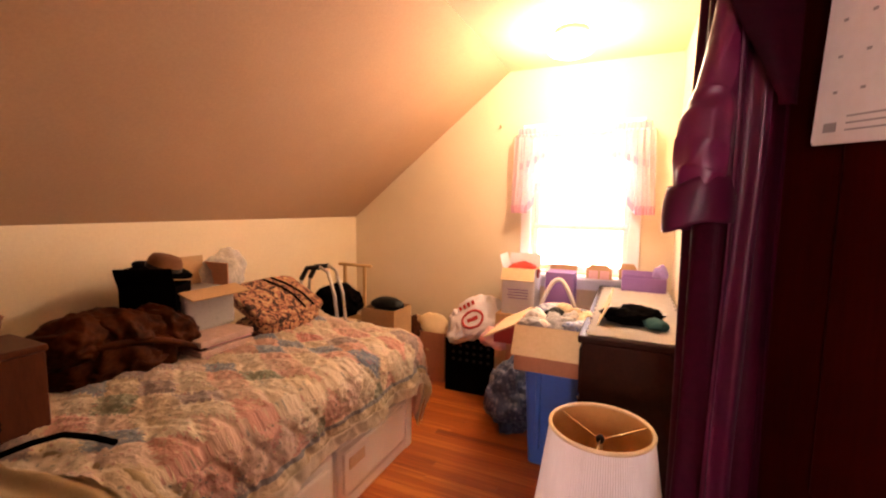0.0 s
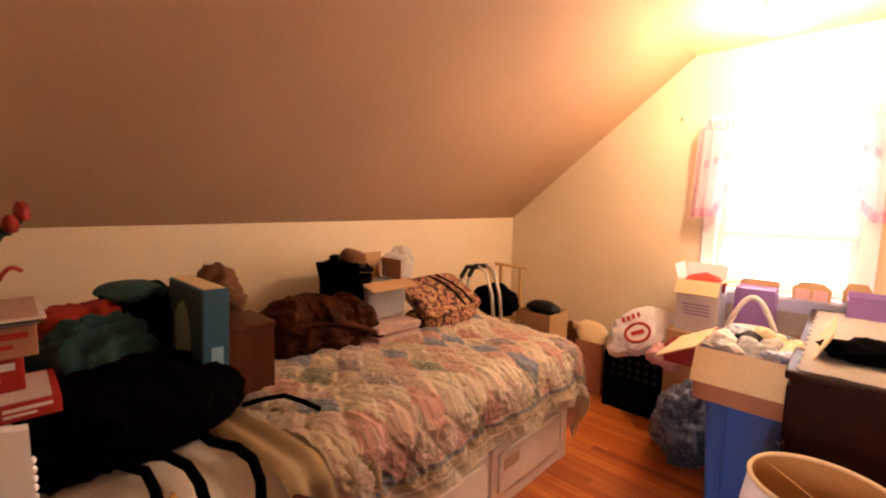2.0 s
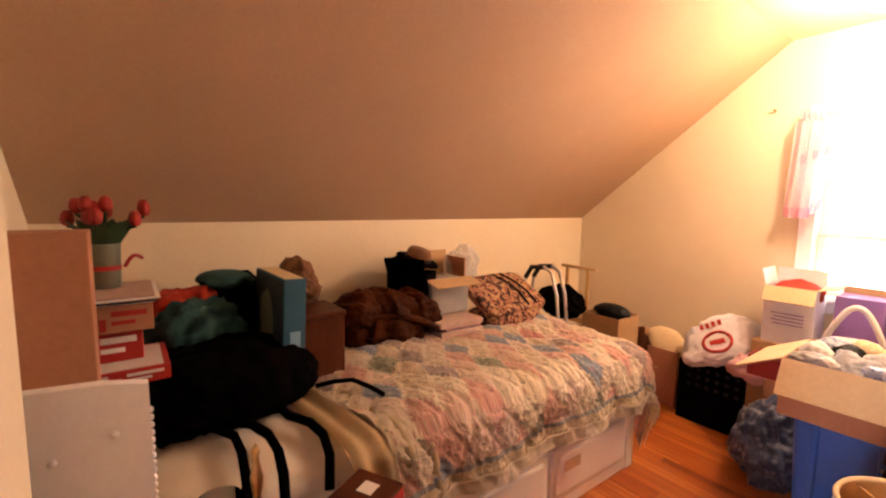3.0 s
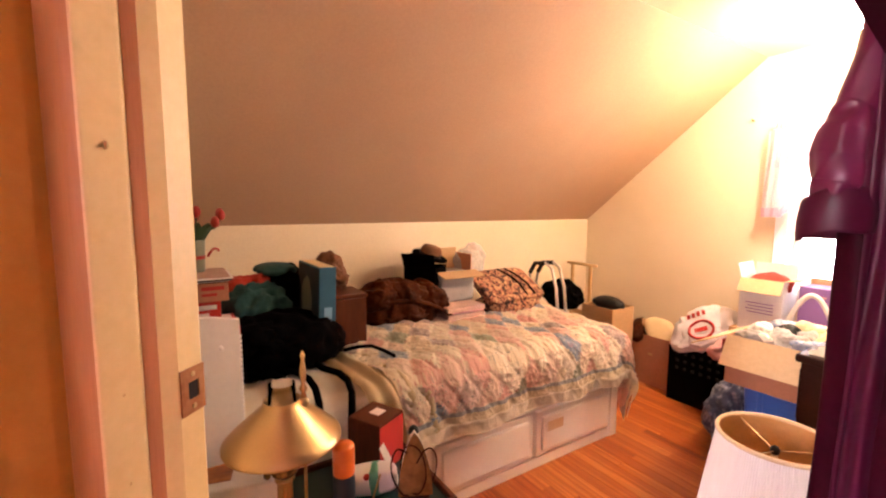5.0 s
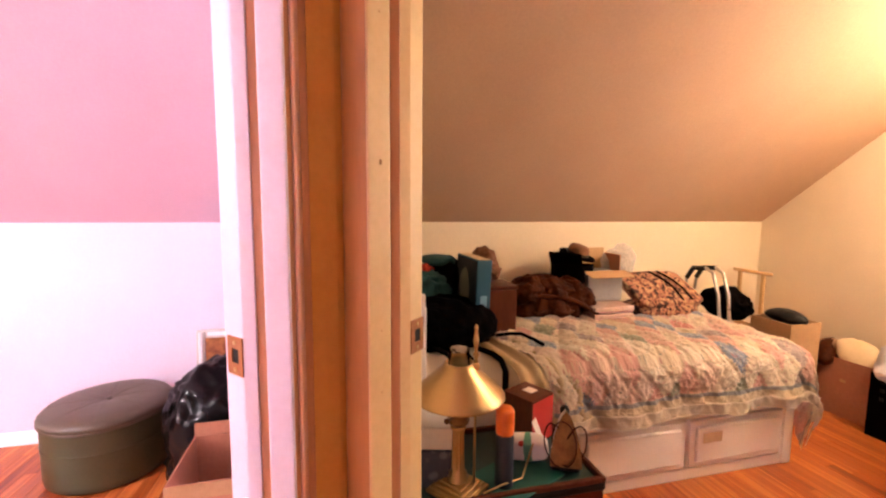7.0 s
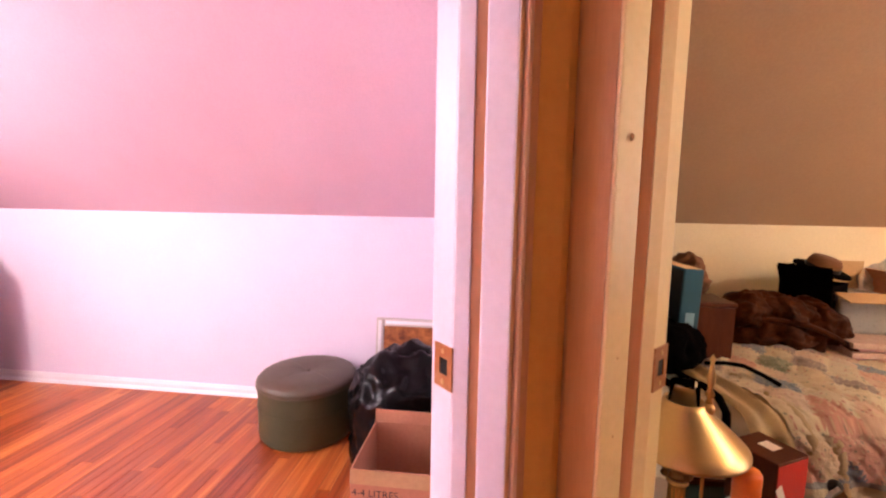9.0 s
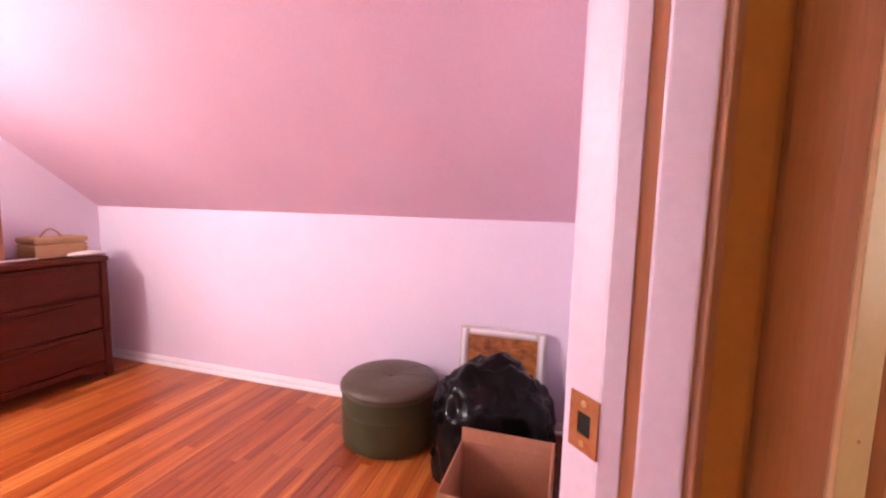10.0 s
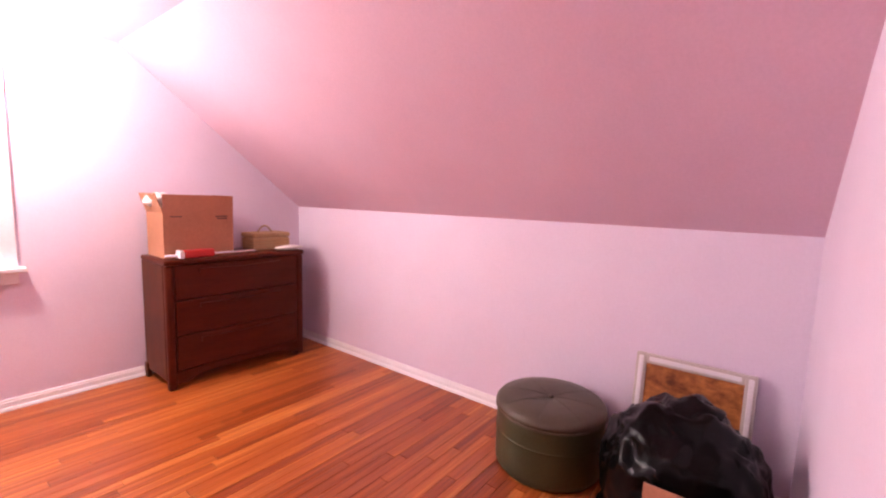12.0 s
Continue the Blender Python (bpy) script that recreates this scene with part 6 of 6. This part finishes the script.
def brass_lamp():
    x, y = -0.578, 0.096
    t = thing("brass_lamp", (x, y, TZ), "brass desk lamp with a metal cone shade", "lamp")
    q = Matrix.Translation((x, y, TZ)) @ pose(0, 0, 0, 0, 0, 38)
    bm = box(-0.068, 0.068, -0.068, 0.068, 0.001, 0.012, 0.003, m=q)
    for k in range(3):
        r = 0.060 - 0.011 * k
        bx(bm, -r, r, -r, r, 0.0122 + 0.008 * k, 0.0198 + 0.008 * k, 0.003, m=q)
    part("base", bm, BRASS, t, "stepped square brass base")
    flute = lambda k, n, z: 0.0016 * math.cos(math.tau * k / n * 12) if 0.075 < z < 0.19 else 0.0
    part("column", revolve([(0, 0.036), (0.030, 0.036), (0.032, 0.042), (0.024, 0.050), (0.027, 0.058), (0.020, 0.066), (0.0185, 0.076), (0.0165, 0.185), (0.020, 0.192), (0.024, 0.198), (0.019, 0.205), (0, 0.206)], (x, y, TZ), 72, fold=flute), BRASS, t, "fluted brass column", True)
    part("burner", revolve([(0, 0.206), (0.022, 0.207), (0.031, 0.216), (0.032, 0.224), (0.027, 0.228), (0.032, 0.234), (0.033, 0.256), (0.028, 0.262), (0.031, 0.270), (0.028, 0.288), (0, 0.29)], (x, y, TZ), 48, fold=lambda k, n, z: 0.0012 * math.cos(math.tau * k / n * 16)), DARKBRASS, t, "dark pierced burner", True)
    for s_ in (-1, 1):
        part("knob", revolve([(0, 0), (0.003, 0), (0.003, 0.026), (0.008, 0.028), (0.008, 0.034), (0, 0.035)], (x, y, TZ + 0.240), 14, m=pose(0, 0, 0, 90, 0, 40 if s_ > 0 else 220) @ Matrix.Translation((0, 0, 0.028))), DARKBRASS, t, "wick knob", True)
    part("shade", revolve([(0.133, 0.296), (0.1345, 0.298), (0.134, 0.303), (0.120, 0.318), (0.045, 0.385), (0.042, 0.396), (0.039, 0.396), (0.043, 0.382), (0.118, 0.314), (0.131, 0.300), (0.131, 0.297)], (x, y, TZ), 64), BRASS, t, "polished brass cone shade", True)
    ch = part("chimney", revolve([(0.030, 0.28), (0.033, 0.36), (0.030, 0.435), (0.0285, 0.435), (0.0315, 0.36), (0.0285, 0.28)], (x, y, TZ), 28), THINGLASS, t, "clear glass chimney", True)
    ch.visible_shadow = False
    part("side_rod", tube([(x + 0.018, y + 0.045, TZ + 0.03), (x + 0.018, y + 0.045, TZ + 0.40)], 0.004), BRASS, t, smooth=True)
    part("clamp", revolve([(0, -0.012), (0.009, -0.012), (0.012, -0.004), (0.012, 0.006), (0.007, 0.012), (0, 0.012)], (x + 0.018, y + 0.045, TZ + 0.385), 16), BRASS, t, "rod clamp", True)
    part("finial", revolve([(0, 0), (0.008, 0.004), (0.0045, 0.014), (0.010, 0.024), (0.0045, 0.036), (0.007, 0.050), (0.0085, 0.066), (0.005, 0.085), (0.0035, 0.096), (0.0065, 0.104), (0, 0.116)], (x + 0.018, y + 0.045, TZ + 0.395), 16), BRASS, t, "turned brass finial", True)
    return t


brass_lamp()


def spray_can():
    x, y = -0.566, 0.238
    t = thing("spray_can", (x, y, TZ), "dark blue spray can with an orange cap", "spray can")
    part("can", revolve([(0, 0), (0.026, 0), (0.028, 0.005), (0.028, 0.155), (0.022, 0.172), (0, 0.174)], (x, y, TZ + 0.001), 24), NAVY, t, smooth=True)
    part("cap", revolve([(0.0275, 0.168), (0.0285, 0.205), (0.027, 0.209), (0.0285, 0.213), (0.028, 0.238), (0.024, 0.245), (0, 0.246)], (x, y, TZ + 0.001), 24), ORANGE, t, "orange plastic cap", True)
    return t


spray_can()


def small_carton():
    t = thing("small_carton", (-0.81, 0.43, TZ), "small brown carton with red printed sides", "carton")
    m = Matrix.Translation((-0.81, 0.43, TZ + 0.001)) @ pose(0, 0, 0, 0, 0, 28)
    part("carton_body", box(-0.065, 0.065, -0.065, 0.065, 0, 0.17, 0.003, m=m), MAHOGX, t)
    part("red_panel", box(0.0655, 0.0665, -0.062, 0.062, 0.008, 0.162, m=m), RED, t, "red printed panel")
    part("white_slash", box(0.0667, 0.0675, -0.012, 0.012, 0.03, 0.12, m=m @ pose(0, 0, 0, 28, 0, 0)), PAPER, t)
    part("top_label", box(-0.02, 0.02, -0.01, 0.03, 0.1705, 0.1715, m=m), PAPER, t)
    return t


small_carton()


def bottle():
    t = thing("plastic_bottle", (-0.66, 0.40, TZ), "white plastic tissue packet with a green and red label", "packet")
    m = Matrix.Translation((-0.69, 0.355, TZ + 0.037)) @ pose(0, 0, 0, 0, -6, 62)
    part("pack", lump((0, 0, 0), (0.085, 0.042, 0.036), 0.08, 9, 151, sub=4, power=0.6), PAPER, t, smooth=True).data.transform(m)
    part("label_band", lump((0.02, 0, 0), (0.02, 0.0435, 0.0375), 0.02, 9, 151, sub=3, power=0.5), plain("green_label", (0.10, 0.34, 0.22)), t, "green label").data.transform(m)
    part("label_dot", lump((0.0, -0.030, 0.026), (0.012, 0.010, 0.010), 0.0, 9, 1, sub=2), RED, t, "red spot").data.transform(m)
    return t


bottle()


def iron():
    t = thing("clothes_iron", (-0.56, 0.53, TZ), "old flat iron standing on its heel, cord wound round", "iron")
    m = Matrix.Translation((-0.595, 0.460, TZ + 0.002)) @ pose(0, 0, 0, 0, -12, -25) @ Matrix.Scale(0.86, 4)
    out = [(0.055 * math.sin(math.pi * (0.5 + 0.5 * k / 10)) ** 0.7 * 1.0, 0.02 + 0.20 * k / 10) for k in range(11)]
    sole = [(-a, z) for a, z in out] + [(a, z) for a, z in out[::-1][1:]]
    part("soleplate", prism(sole, "x", 0.030, 0.042), TIN, t, "chrome soleplate").data.transform(m)
    part("shell", prism([(p[0] * 0.92, p[1] * 0.96 + 0.004) for p in sole], "x", -0.015, 0.030), LACE, t, "cream enamel shell").data.transform(m)
    part("sole_edge", prism([(p[0] * 1.04, p[1]) for p in sole], "x", 0.0425, 0.046), DARKBRASS, t, "tarnished sole").data.transform(m)
    part("heel", box(-0.06, 0.03, -0.05, 0.05, 0.0, 0.022, 0.006), BLACKM, t, "black heel").data.transform(m)
    part("handle", tube(arc((-0.015, 0, 0.04), (-0.015, 0, 0.17), (-0.075, 0, 0), 16), 0.013), BLACKM, t, "black handle", True).data.transform(m)
    part("handle_knob", lump((-0.03, 0, 0.205), (0.022, 0.018, 0.020), 0.05, 6, 2, sub=3), BLACKM, t, "black front knob", True).data.transform(m)
    for k, (tilt_, wide, off_) in enumerate(((4, 0.066, 0.0), (-12, 0.054, 0.012), (16, 0.060, -0.010))):
        loop_ = [Vector((0.050 + 0.022 * math.sin(a_ + 1.3 * k) + 0.014 * noise.noise(Vector((math.cos(a_) * 2, math.sin(a_) * 2, k * 3.7))), 0.62 * wide * math.sin(a_) + off_, 0.105 + 0.078 * math.cos(a_))) for a_ in [math.tau * i / 40 for i in range(40)]]
        part("cord", tube(loop_, 0.0028, 6, closed=True), LEATHER, t, "dark cloth-covered cord wound in loops", True).data.transform(m @ Matrix.Rotation(radians(tilt_), 4, "X"))
    return t


iron()


def paper_pile():
    t = thing("box_pile", (-0.69, 0.07, TZ), "pile of printed white boxes on the table", "boxes")
    m = Matrix.Translation((-0.71, 0.005, TZ + 0.002)) @ pose(0, 0, 0, 0, 0, -14)
    part("printed_box", box(-0.10, 0.10, -0.10, 0.10, 0.0, 0.115, 0.003, m=m), BLUEPRINT, t, "floral printed box")
    part("white_box", box(-0.09, 0.095, -0.11, 0.11, 0.116, 0.185, 0.004, m=m), PAPER, t, "white box")
    part("print_patch", box(-0.05, 0.06, -0.085, -0.005, 0.1855, 0.1862, m=m), OSB, t, "brown floral print")
    return t


paper_pile()
single("lamp_cord", tube([(-0.53, 0.16, TZ + 0.012), (-0.53, 0.22, TZ + 0.03), (-0.57, 0.30, TZ + 0.012), (-0.64, 0.37, TZ + 0.075)], 0.003, 6), BRASS, "thin gold lamp cord across the tray", "cord", True)
# ---- floor strips, one by one ----
def plank_mesh(length):
    bm = box(0, length - 0.0012, 0, 0.0558, -0.02, 0.0, 0.0012, seg=1)
    me = bpy.data.meshes.new("floor_strip")
    bm.to_mesh(me)
    bm.free()
    me.materials.append(OAK)
    return me


floor_ob = bpy.data.objects["floor"]
LENGTHS = [0.55, 0.85, 1.20, 1.60]
MESHES = {n: plank_mesh(n) for n in LENGTHS}
rest = bmesh.new()
rng = random.Random(11)
count = 0
y = GY2 + 0.003
while y < GY1:
    x = KX - rng.random() * 0.9
    xe = RX2 if y < -0.2 else 0.80
    while x < xe:
        n = rng.choice(LENGTHS)
        a, b = max(x, KX + 0.002), min(x + n, xe)
        near = (-3.4 < y < -0.8 and -2.07 < x < 0.3) or (1.4 < y < 2.4 and -1.1 < x < -0.2)
        if near and a == x and b == x + n and count < 300:
            ob = new("floor_strip", MESHES[n])
            ob.parent = floor_ob
            ob.location = (x, y, 0)
            count += 1
        elif b - a > 0.02:
            bx(rest, a, b - 0.0012, y, y + 0.0558, -0.02, 0.0)
        x += n
    y += 0.057
o = part("floor_strips_beyond", rest, OAK, floor_ob)
tagged(o, kind="stuff")
